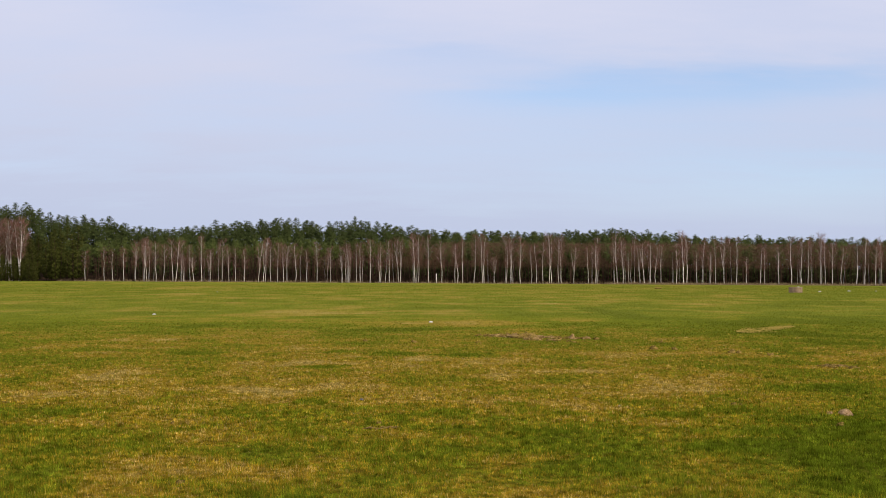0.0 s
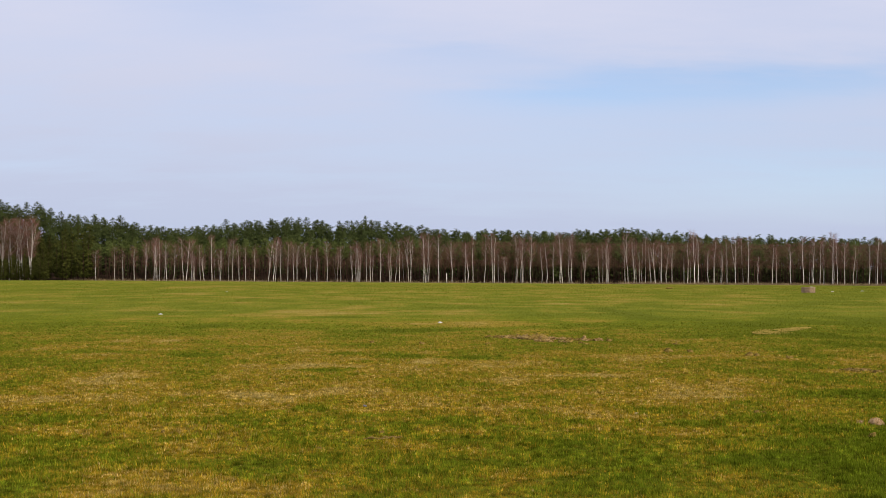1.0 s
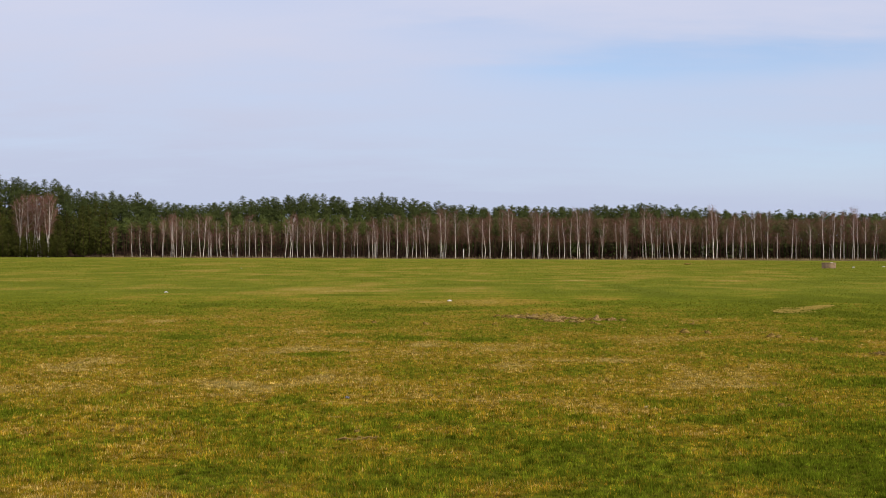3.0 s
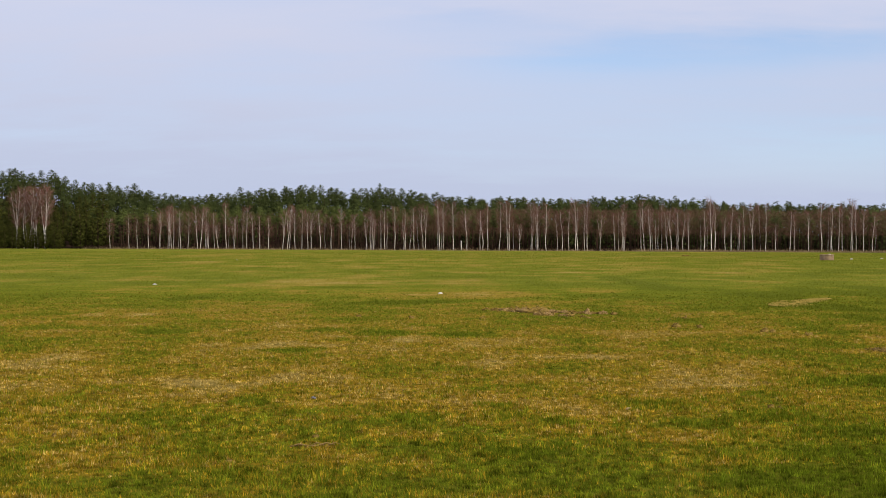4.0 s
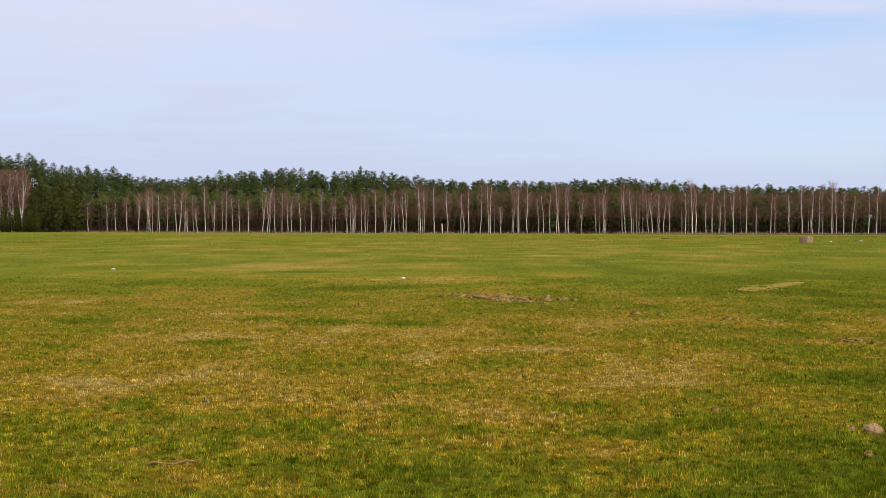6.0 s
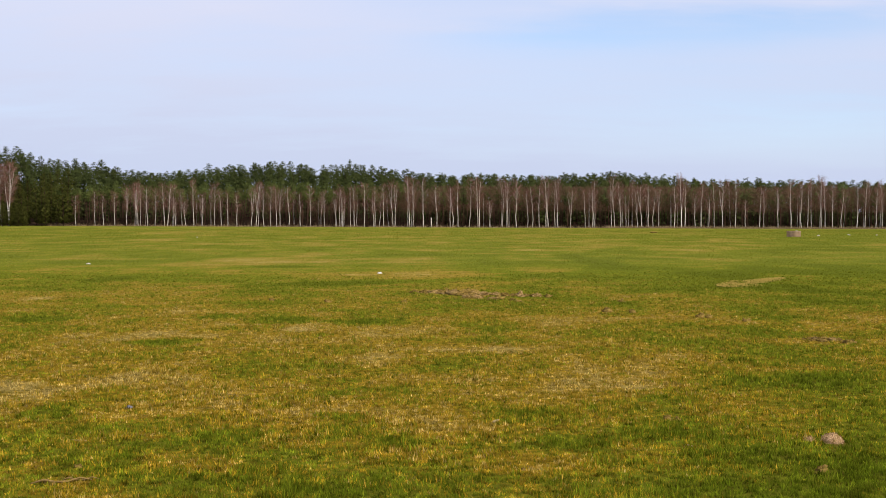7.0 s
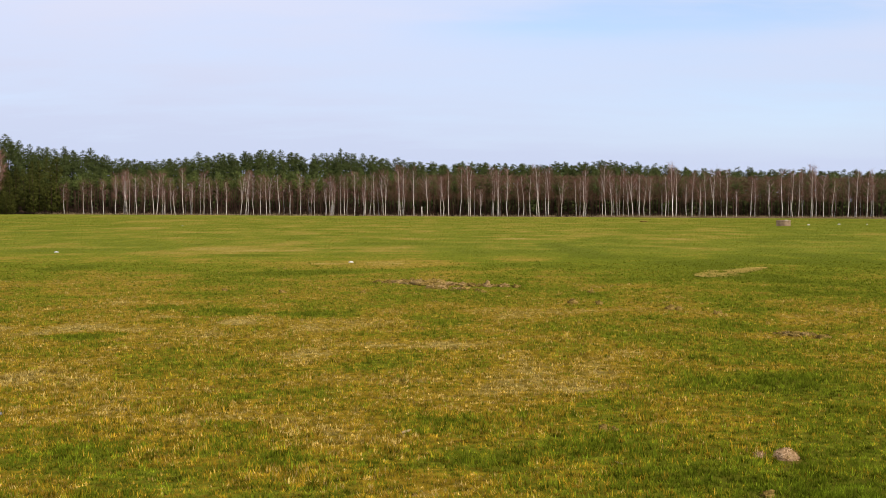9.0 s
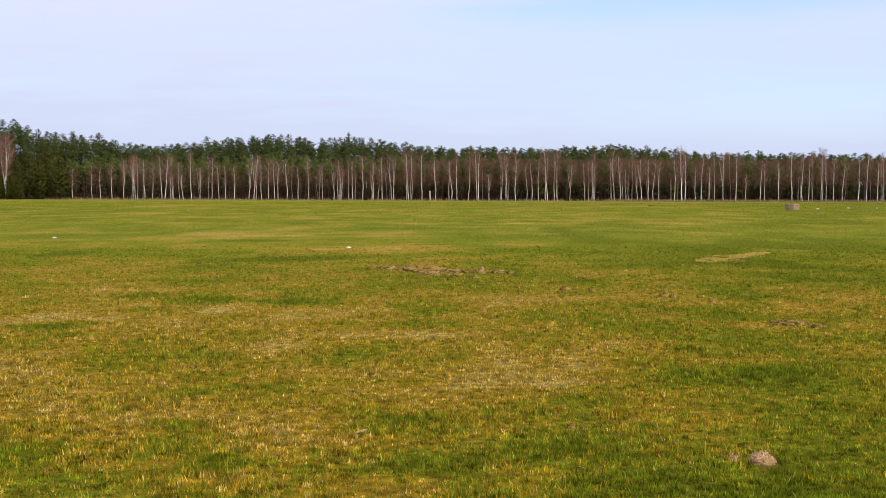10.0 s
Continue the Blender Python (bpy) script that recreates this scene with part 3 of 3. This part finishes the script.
def join_trees(name, rows, label):
    """Many far trees as one mesh, from pattern trees and their places."""
    co, loops, sizes, mats, balls, k = [], [], [], [], [], 0
    for source, x, y, wide, high, turn in rows:
        m = np.array(pose(x, y, float(ground_z(x, y)), 0, 0, turn) @ Matrix.Diagonal((wide, wide, high, 1)))
        for ob in source.children:
            me = ob.data
            v = np.empty(len(me.vertices) * 3, np.float32)
            me.vertices.foreach_get("co", v)
            v = v.reshape(-1, 3) @ m[:3, :3].T + m[:3, 3]
            li = np.empty(len(me.loops), np.int32)
            me.loops.foreach_get("vertex_index", li)
            sz = np.empty(len(me.polygons), np.int32)
            me.polygons.foreach_get("loop_total", sz)
            co.append(v), loops.append(li + k), sizes.append(sz)
            mats.append(np.full(len(sz), 0 if me.materials[0] == PINE_BARK else 1, np.int32))
            ball = np.zeros(len(me.vertices) * 3, np.float32)
            if "ball" in me.attributes:
                me.attributes["ball"].data.foreach_get("vector", ball)
            balls.append(ball.reshape(-1, 3) @ m[:3, :3].T)
            k += len(v)
    co, loops, sizes, mats, balls = map(np.concatenate, (co, loops, sizes, mats, balls))
    me = bpy.data.meshes.new(name)
    me.vertices.add(len(co)), me.loops.add(len(loops)), me.polygons.add(len(sizes))
    me.vertices.foreach_set("co", co.astype(np.float32).ravel())
    me.loops.foreach_set("vertex_index", loops)
    me.polygons.foreach_set("loop_start", np.concatenate([[0], np.cumsum(sizes)[:-1]]).astype(np.int32))
    me.materials.append(PINE_BARK), me.materials.append(NEEDLES)
    me.polygons.foreach_set("material_index", mats)
    vectors(me, "ball", balls)
    me.update(calc_edges=True)
    return tagged(new(name, me), label, "wood", kind="stuff")


def settle(source, x, y, turn, s=1.0):
    """Puts the pattern tree itself into the wood."""
    source.matrix_basis = pose(x, y, float(ground_z(x, y)), 0, 0, turn) @ Matrix.Scale(s, 4)


# the front row of birches: place along the edge and height, stretch by stretch
ROW_WEST = [-130.2, 10.9, -123.7, 12.2, -120.8, 10.9, -116.4, 11.9, -112.5, 14.0, -108.1, 13.0, -104.8, 14.0, -102.1, 13.6, -98.3, 15.3, -97.7, 14.5, -94.6, 9.5, -92.5, 13.3, -90.9, 8.9,
            -88.2, 16.8, -85.2, 11.6, -80.9, 15.4, -78.2, 12.3, -75.9, 12.3, -72.4, 11.7, -67.6, 13.8, -65.8, 14.9, -62.9, 13.4, -60.6, 14.3, -58.3, 13.5, -56.9, 13.5, -54.0, 13.9]
ROW_MIDDLE = [-49.8, 11.9, -45.9, 14.4, -41.2, 12.8, -37.2, 12.6, -35.4, 13.4, -34.5, 14.5, -31.7, 14.5, -30.2, 14.1, -26.7, 15.8, -23.4, 11.5, -22.8, 14.1, -21.1, 12.1, -19.5, 15.2,
              -16.2, 15.8, -15.6, 15.2, -10.9, 17.9, -10.2, 16.6, -9.0, 16.8, -5.3, 17.1, -0.4, 14.4, 4.4, 14.2, 5.2, 13.8, 7.2, 16.3, 11.3, 17.3, 14.4, 17.7, 15.0, 16.7, 18.5, 9.5]
ROW_EAST = [23.2, 13.8, 25.3, 16.3, 28.3, 16.9, 32.2, 13.2, 34.1, 14.2, 36.5, 14.9, 39.0, 16.3, 39.8, 17.9, 42.2, 16.9, 43.3, 15.3, 47.8, 13.2, 53.1, 13.7, 55.7, 13.9, 56.7, 12.2,
            62.7, 13.3, 63.7, 17.8, 65.5, 16.3, 68.0, 12.2, 72.0, 14.3, 73.7, 14.9, 75.7, 15.3, 77.7, 13.9, 79.8, 14.3, 84.8, 14.9, 87.7, 19.0, 88.3, 17.6]
ROW_FAR_EAST = [89.1, 17.0, 92.8, 12.3, 95.0, 16.4, 97.2, 12.3, 99.5, 16.4, 102.9, 16.4, 107.4, 17.0, 111.0, 10.2, 116.1, 14.7, 117.7, 13.9, 122.6, 14.3, 127.2, 17.0, 131.3, 16.4,
                133.5, 16.4, 137.9, 18.8, 138.7, 17.6, 139.5, 17.0, 142.2, 15.3, 145.6, 13.7, 151.1, 15.1, 154.1, 16.8, 157.5, 14.3, 160.5, 15.9]


def make_birches():
    kinds = [make_birch(100 + k, 15.0, fork=k in (2, 5), bend=0.6, crown=(0.35, 0.7, 0.9, 0.5, 0.8, 1.0, 0.4, 0.6)[k]) for k in range(8)]
    for k, b in enumerate(kinds):
        tagged(b, "leafless white-barked birch at the wood's edge", "tree", "birches along the wood's edge")
        settle(b, 166 + 3.2 * k, EDGE + 0.5 * (k % 3), 40 * k)
    g = np.random.default_rng(3)
    for row in (ROW_WEST, ROW_MIDDLE, ROW_EAST, ROW_FAR_EAST):
        for x, h in zip(row[::2], row[1::2]):
            b = plant(kinds[g.integers(8)], x, EDGE + g.normal(0, 0.6), ((0.75 + 0.3 * g.random()) * (0.4 + 0.6 * h / 15), h / 15), g.random() * 360, g.normal(0, 1.6))
    # slimmer birches inside the wood
    for _ in range(60):
        x, y = g.uniform(-128, 175), EDGE + g.uniform(3, 24)
        h = g.uniform(10.5, 16.0) + (2.0 if x > -10 else 0)
        b = plant(kinds[g.integers(8)], x, y, ((0.55 + 0.3 * g.random()) * h / 15, h / 15), g.random() * 360, g.normal(0, 1.5))
        tagged(b, "slim leafless birch inside the wood", group="birches inside the wood")
    # the leaning group that stands out before the dark pines
    for k in range(12):
        x, h = -160.5 + 1.05 * k + g.normal(0, 0.4), g.uniform(18.0, 21.5)
        b = plant(kinds[(2, 5, 1, 4)[k % 4]], x, 399.5 + g.normal(0, 1.2), (1.35, h / 15), g.random() * 360, g.normal(0, 6))
        tagged(b, "bare leaning birch among dark pines", group="birch clump among the pines")


make_birches()


def make_pines():
    g = np.random.default_rng(4)
    tall = [make_pine(200 + k, 18.0, (0.56, 0.6, 0.54, 0.58, 0.6, 0.56)[k], (0.14, 0.155, 0.15, 0.13, 0.15, 0.16)[k], NEEDLES, 30, (0.7, 0.6, 0.8, 0.65, 0.55, 0.6)[k], 20, 0.05, 0.5) for k in range(6)]
    full = [make_pine(230 + k, 18.0, 0.06, (0.17, 0.19, 0.18, 0.16)[k], CORNER, 60, (0.6, 0.5, 0.55, 0.7)[k], 28, 0.058, 0.4) for k in range(4)]
    young = [make_pine(260 + k, 15.5, (0.62, 0.58, 0.64)[k], 0.17, YOUNG, 30, (0.45, 0.5, 0.4)[k], 18, 0.056, 0.46) for k in range(3)]
    dense = [make_pine(280 + k, 18.0, 0.02, 0.16, NEEDLES, 18, 0.5, 8, 0.085, 1.2) for k in range(2)]
    for k, b in enumerate(tall):
        tagged(b, "tall dark green pine on the wooded rise", "tree", "pines of the wood")
        settle(b, 215 + 6 * k, 470 + 3 * k, 30 * k)
    for k, b in enumerate(full):
        tagged(b, "broad pine with needles down to the ground", "tree", "pines at the meadow's corner")
        settle(b, -190 - 5 * k, 402 + 2 * k, 70 * k)
    for k, b in enumerate(young):
        tagged(b, "young light green pine behind the birches", "tree", "young pines behind the birches")
        settle(b, 176 + 6 * k, 432 + 2 * k, 50 * k)
    # hill and back of the wood, in loose rows
    back = []
    for y, step in ((458, 4.4), (474, 3.6), (488, 3.1), (501, 2.7)):
        x = -0.47 * y
        while x < 0.43 * y:
            h = g.uniform(1.0, 1.08)
            back.append((tall[g.integers(6)], x + g.normal(0, 1.2), y + g.normal(0, 3.0), h * g.uniform(1.15, 1.5), h * g.uniform(0.95, 1.03), g.random() * 360))
            x += step * g.uniform(0.8, 1.15)
    for k, b in enumerate(dense):
        tagged(b, "low dense pine deep in the wood", "tree", "pines of the wood")
        settle(b, 205 + 5 * k, 500, 0, 0.5)
    for y, low in ((447, 0.4), (458, 0.5), (474, 0.6), (490, 0.56), (508, 0.57)):
        for x in np.arange(-0.47 * y if y > 435 else -132, 0.43 * y, 3.6):
            h = low * g.uniform(0.8, 1.2) * ((1.6 if x > 0 else 1.35) if y < 500 else 1.0)
            back.append((dense[g.integers(2)], x + g.normal(0, 1.0), y + g.normal(0, 2.0), h * 1.3 if y > 440 else 0.5, h, g.random() * 360))
    join_trees("far_wood", back, "dense dark green pine wood on a low rise")
    for y, step in ((417, 7.5), (424, 5.0), (433, 4.6), (442, 4.6)):
        x = -138.0
        while x < 178:
            h = g.uniform(0.85, 1.12) * (1.0 if x < -8 else 1.12)
            b = plant((young if x < -8 else tall)[g.integers(3)], x + g.normal(0, 1.0), y + g.normal(0, 2.0), (h, h) if x < -8 else (0.85 * h, 0.76 * h), g.random() * 360)
            tagged(b, "young green pine behind the birches", group="young pines behind the birches")
            x += step * g.uniform(0.7, 1.3) * (1.0 if x < -8 else 1.35)
    for k in range(22):
        b = plant(full[g.integers(4)], -170 + 1.25 * k + g.normal(0, 0.4), 394.0 + 1.6 * (k % 2), (g.uniform(0.6, 0.8), g.uniform(0.36, 0.55)), g.random() * 360)
        tagged(b, "low bushy young pine at the meadow's corner")
    # the corner, where pines come out to the grass
    for y, lo, hi, step, hh in ((403, -200, -162, 4.0, 1.0), (404, -146, -134, 4.0, 0.9), (412, -205, -134, 4.5, 1.05), (422, -210, -134, 5.0, 1.0), (436, -215, -136, 5.5, 1.05)):
        x = lo
        while x < hi:
            h = hh * g.uniform(0.85, 1.12)
            plant(full[g.integers(4)], x + g.normal(0, 0.8), y + g.normal(0, 1.5), (h * 0.95, h), g.random() * 360)
            x += step * g.uniform(0.75, 1.25)


make_pines()


def make_wood_depth():
    """Countless thin trunks and low brush in the depth of the wood."""
    g = np.random.default_rng(9)
    stems = []
    for _ in range(1700):
        x, y = g.uniform(-140, 185), EDGE + g.uniform(9, 55)
        z, h, r = float(ground_z(x, y)), g.uniform(8, 12), g.uniform(0.05, 0.11)
        dx, dy = g.normal(0, 0.25, 2)
        stems.append(tube([(x, y, z - 0.3), (x + dx * 0.5, y + dy * 0.5, z + h / 2), (x + dx, y + dy, z + h)], [r, r * 0.8, r * 0.5], 5))
    tagged(new("wood_stems", tubes("wood_stems", stems, [PINE_BARK])), "countless thin dark trunks deep in the wood", "trees", kind="stuff")
    k = 700
    x, y = g.uniform(-205, 190, k), EDGE + g.uniform(2, 50, k)
    low = [Vector((a, b, float(ground_z(a, b)) + g.random() ** 2 * 3.0)) for a, b in zip(x, y)]
    tagged(new("undergrowth", triangles("undergrowth", twig_fans(g, low, 1.5, 0.09, 8), [BRUSH])), "brown leafless undergrowth on the forest floor", "bushes", kind="stuff")
    k = 21000
    x, y = g.uniform(-132, 185, k), EDGE + g.uniform(1.5, 20, k)
    keep = g.random(k) < np.where(x > -15, np.where(x > 100, 0.85, 1.0), 0.12)
    haze = [Vector((a, b, float(ground_z(a, b)) + g.uniform(0.33, 1.0) ** 0.8 * (13.0 if a < 0 else 15.0))) for a, b in zip(x[keep], y[keep])]
    tagged(new("sapling_twigs", triangles("sapling_twigs", twig_fans(g, haze, 1.4, 0.055, 7), [SAPLING])), "reddish-brown haze of leafless birch saplings", "saplings", kind="stuff")
    k = 8000
    x = g.uniform(-140, 185, k)
    x = np.where(g.random(k) < 0.6, g.uniform(60, 185, k), x)
    y = EDGE - 4.5 + g.random(k) * 5
    reed = [Vector((a, b, float(ground_z(a, b)))) for a, b in zip(x, y)]
    tagged(new("edge_reeds", triangles("edge_reeds", twig_fans(g, reed, 1.1, 0.08, 4), [REED])), "pale dry grasses along the wood's edge", "dry grass", kind="stuff")


make_wood_depth()


# ---------------------------------------------------------------- things on the meadow
def lump(name, size, seed, mat, rough=0.3, rings=8, sides=12):
    """An uneven heap with a flat foot."""
    g = np.random.default_rng(seed)
    verts, faces = [], []
    off = g.uniform(0, 50, 3)
    for i in range(rings):
        f = i / (rings - 1)
        for k in range(sides):
            w = 2 * math.pi * k / sides
            d = Vector((math.cos(w) * math.cos(f * 1.5), math.sin(w) * math.cos(f * 1.5), math.sin(f * 1.5)))
            s = 1 + rough * 2 * (noise.noise(d * 2.2 + Vector(off)) + 0.5 * noise.noise(d * 5.0 + Vector(off)))
            verts.append((d.x * s * size[0], d.y * s * size[1], d.z * s * size[2] - (0.03 if i == 0 else 0)))
            if i:
                a, b = (i - 1) * sides, i * sides
                faces.append((a + k, a + (k + 1) % sides, b + (k + 1) % sides, b + k))
    faces.append(tuple(range((rings - 1) * sides, rings * sides)))
    faces.append(tuple(reversed(range(sides))))
    return mesh_from(name, verts, faces, [mat], True)


def put(name, me, x, y, label, category, turn=0.0, group=""):
    ob = tagged(new(name, me), label, category, group)
    ob.matrix_basis = pose(x, y, float(ground_z(x, y)), 0, 0, turn)
    return ob


def make_dung(x, y, size, seed, label):
    """A dried heap: an uneven core under a mat of straw fibres."""
    g = np.random.default_rng(seed)
    root = tagged(new("dung_heap"), label, "dung heap")
    root.matrix_basis = pose(x, y, float(ground_z(x, y)))
    part("core", lump("dung_core", (size, size * 0.9, size * 0.8), seed, DUNG, 0.12), root)
    k = int(480 * (size / 0.1) ** 1.5)
    way = g.normal(0, 1, (k, 3))
    way[:, 2] = np.abs(way[:, 2])
    way /= np.linalg.norm(way, axis=1)[:, None]
    mid = way * (size, size * 0.9, size * 0.8) * (1.0 + 0.12 * g.random((k, 1)))
    along = np.cross(way, g.normal(0, 1, (k, 3)))
    along /= np.linalg.norm(along, axis=1)[:, None]
    side = np.cross(way, along)
    half = 0.035 * (0.4 + g.random((k, 1)))
    part("straw_mat", triangles("dung_straw", np.stack([mid - along * half - side * 0.003, mid - along * half + side * 0.003, mid + along * half], 1), [CHAFF]), root, "pale straw fibres")


make_dung(5.05, 14.17, 0.082, 61, "dried fibrous straw-brown dung heap on the grass")
make_dung(4.88, 14.22, 0.034, 62, "small crumbled lump of dry dung")

# clods of earth: x, y, size
CLODS = [(3.93, 15.26, 0.06), (4.01, 15.21, 0.045), (-0.82, 12.74, 0.05), (-0.75, 12.68, 0.035), (-1.3, 12.05, 0.05), (-2.17, 9.36, 0.06), (2.19, 15.6, 0.03), (0.82, 15.4, 0.025), (4.61, 13.1, 0.06), (-0.74, 13.2, 0.05),
         (5.27, 28.2, 0.1), (5.74, 27.9, 0.08), (6.9, 26.9, 0.09), (7.02, 26.75, 0.07), (7.49, 25.8, 0.08), (6.03, 31.1, 0.09), (-2.2, 31.9, 0.07), (-0.8, 31.3, 0.08), (0.98, 31.3, 0.06), (-3.17, 13.24, 0.04), (2.47, 13.1, 0.03)]
for k, (x, y, s) in enumerate(CLODS):
    q = 1.05 if y > 20 else 0.72
    put("earth_clod", lump("earth_clod", (s * q, s * q * 0.8, s * q * 0.75), 300 + k, SOIL, 0.4, 6, 9), x, y, "dark torn clod of earth in the grass", "clod", group="clods in the grass")
# a long strip that animals have rooted up
g = np.random.default_rng(77)
for k in range(170):
    u = g.random()
    # two broken lines of clods, thickest where they begin
    x, y = (1.0 + 4.0 * u, 35.2 - 2.3 * u) if k % 3 else (2.4 + 1.3 * u, 33.2 - 1.6 * u)
    if lattice(u * 10 + 40 * (k % 3 == 0), 0.0, 1.0, 45) < 0.35:
        continue
    heavy = math.exp(-((x - 2.45) / 0.4) ** 2) * (k % 3 > 0)
    x, y = x + g.normal(0, 0.07), y + g.normal(0, 0.16 + 0.25 * heavy)
    s = (0.026 + 0.056 * g.random() ** 2) * (1 + 0.9 * heavy)
    put("earth_clod", lump("earth_clod", (s * g.uniform(1.0, 2.4), s * g.uniform(0.8, 1.6), s * g.uniform(0.5, 1.1)), 400 + k, (SOIL, WOOD, SOIL, DUNG, SOIL)[k % 5], 0.6, 6, 9), x, y,
        "upturned clod on a rooted-up strip of earth", "clod", g.random() * 360, "clods of the rooted-up strip")
for k in range(34):
    u = g.random()
    s = 0.026 + 0.04 * g.random() ** 2
    put("earth_clod", lump("earth_clod", (s * g.uniform(1.0, 2.2), s, s * g.uniform(0.5, 0.9)), 600 + k, (SOIL, WOOD, SOIL)[k % 3], 0.6, 6, 9), 7.55 + 0.55 * u + g.normal(0, 0.03), 22.5 - 0.4 * u + g.normal(0, 0.08),
        "small crumbled clod of grey earth", "clod", g.random() * 360, "clods of a scraped spot")

STONES = [(-15.12, 58.98, 0.1, 64), (-0.51, 47.62, 0.095, 65), (60.8, 181.7, 0.22, 70), (68.9, 191.0, 0.22, 71), (73.6, 191.2, 0.14, 72), (-32.8, 163.7, 0.1, 73)]
for x, y, s, seed in STONES:
    put("pale_stone", lump("pale_stone", (s, s * 0.85, s * 0.5), seed, PALE, 0.2), x, y, "pale whitish stone lying in the meadow", "stone", group="stones in the meadow")


put("grey_stone", lump("grey_stone", (0.03, 0.022, 0.024), 74, GREY, 0.25), -1.16, 16.0, "small blue-grey stone in the grass", "stone")


def make_stick(x, y, length, turn, seed, mat, label, thick=0.008):
    g = np.random.default_rng(seed)
    path = [(length * (i / 5 - 0.5), g.normal(0, 0.012 * length), thick + 0.02 * (i % 3 == 1) * (length > 0.15)) for i in range(6)]
    put("stick", tubes("stick", [tube(path, [thick * q for q in (0.7, 1, 1, 0.9, 0.7, 0.4)], 6)], [mat]), x, y, label, "stick", turn)


make_stick(2.37, 15.12, 0.14, 60, 81, STRAW_MAT, "pale bent stalk lying in the grass", 0.012)
make_stick(-0.71, 12.74, 0.4, 20, 82, WOOD, "thin dry stick lying in the grass", 0.008)
make_stick(-0.6, 12.8, 0.26, 8, 86, WOOD, "thin dry stick lying in the grass", 0.006)
make_stick(-1.09, 14.27, 0.14, 165, 87, STRAW_MAT, "short pale stalk lying in the grass", 0.006)
make_stick(1.41, 13.49, 0.07, 100, 83, STRAW_MAT, "short pale stalk lying in the grass", 0.005)
make_stick(3.85, 13.99, 0.08, 120, 84, STRAW_MAT, "short pale stalk lying in the grass", 0.005)
make_stick(43.8, 228.8, 1.5, 4, 85, SOIL, "brown fallen log lying in the meadow", 0.15)


def make_straw_patch():
    """A low mound with flattened yellow grass."""
    g = np.random.default_rng(88)
    k = 24000
    u = g.uniform(-1, 1, k)
    x = 11.7 + 1.75 * u
    y = 40.6 + 2.7 * u + g.normal(0, 0.42, k) * (1 - u * u) ** 0.5 * np.where(u < -0.2, 1.7, 0.9)
    keep = lattice(x, y, 0.3, 35) + 0.8 * lattice(x, y, 0.8, 36) > 0.66
    x, y = x[keep], y[keep]
    k = len(x)
    foot = np.stack([x, y, ground_z(x, y) + 0.015], -1)
    out = g.random(k) * 2 * math.pi
    long = g.uniform(0.03, 0.11, k)
    tip = foot + np.stack([np.cos(out) * long, np.sin(out) * long, g.uniform(0.0, 0.02, k) * (0.5 + lattice(x, y, 0.3, 37))], -1)
    side = np.stack([-np.sin(out), np.cos(out), 0 * x], -1) * 0.009
    tagged(new("yellow_grass", triangles("yellow_grass", np.stack([foot - side, foot + side, tip], 1), [YELLOW])), "patch of matted yellow dry grass", "dry grass", kind="stuff")


make_straw_patch()


def make_snag():
    """The white stump of a broken birch."""
    path = [(0, 0, -0.2), (0.02, 0, 1.2), (-0.02, 0.02, 2.4), (0.0, 0, 3.5)]
    put("birch_stump", tubes("birch_stump", [tube(path, [0.2, 0.17, 0.16, 0.14], 9)], [BIRCH_BARK]), -2.43, EDGE - 1.5, "tall white stump of a broken birch", "tree stump")


make_snag()


def make_well_ring():
    """A low round concrete ring with a thick wall and a rim, filled up, with a pale lump on top."""
    root = tagged(new("well_ring"), "low round concrete ring standing in the meadow", "concrete ring")
    x, y = 53.2, 169.8
    root.matrix_basis = pose(x, y, float(ground_z(x, y))) @ Matrix.Scale(1.08, 4)
    prof = [(0.92, -0.1), (0.92, 0.62), (0.95, 0.64), (0.95, 0.74), (0.9, 0.77), (0.8, 0.77), (0.78, 0.4)]
    sides, verts, faces = 28, [], []
    for i, (r, z) in enumerate(prof):
        verts += [(r * math.cos(2 * math.pi * k / sides), r * math.sin(2 * math.pi * k / sides), z) for k in range(sides)]
        if i:
            faces += [((i - 1) * sides + k, (i - 1) * sides + (k + 1) % sides, i * sides + (k + 1) % sides, i * sides + k) for k in range(sides)]
    part("wall", mesh_from("ring_wall", verts, faces, [CONCRETE]), root)
    fill = part("fill", lump("ring_fill", (0.79, 0.79, 0.16), 66, SOIL, 0.1), root, "dark earth filling the ring")
    fill.location.z = 0.55
    cap = part("pale_lump", lump("ring_lump", (0.22, 0.18, 0.12), 67, PALE, 0.2), root, "pale lump on the rim")
    cap.location = (0.3, -0.3, 0.7)


make_well_ring()
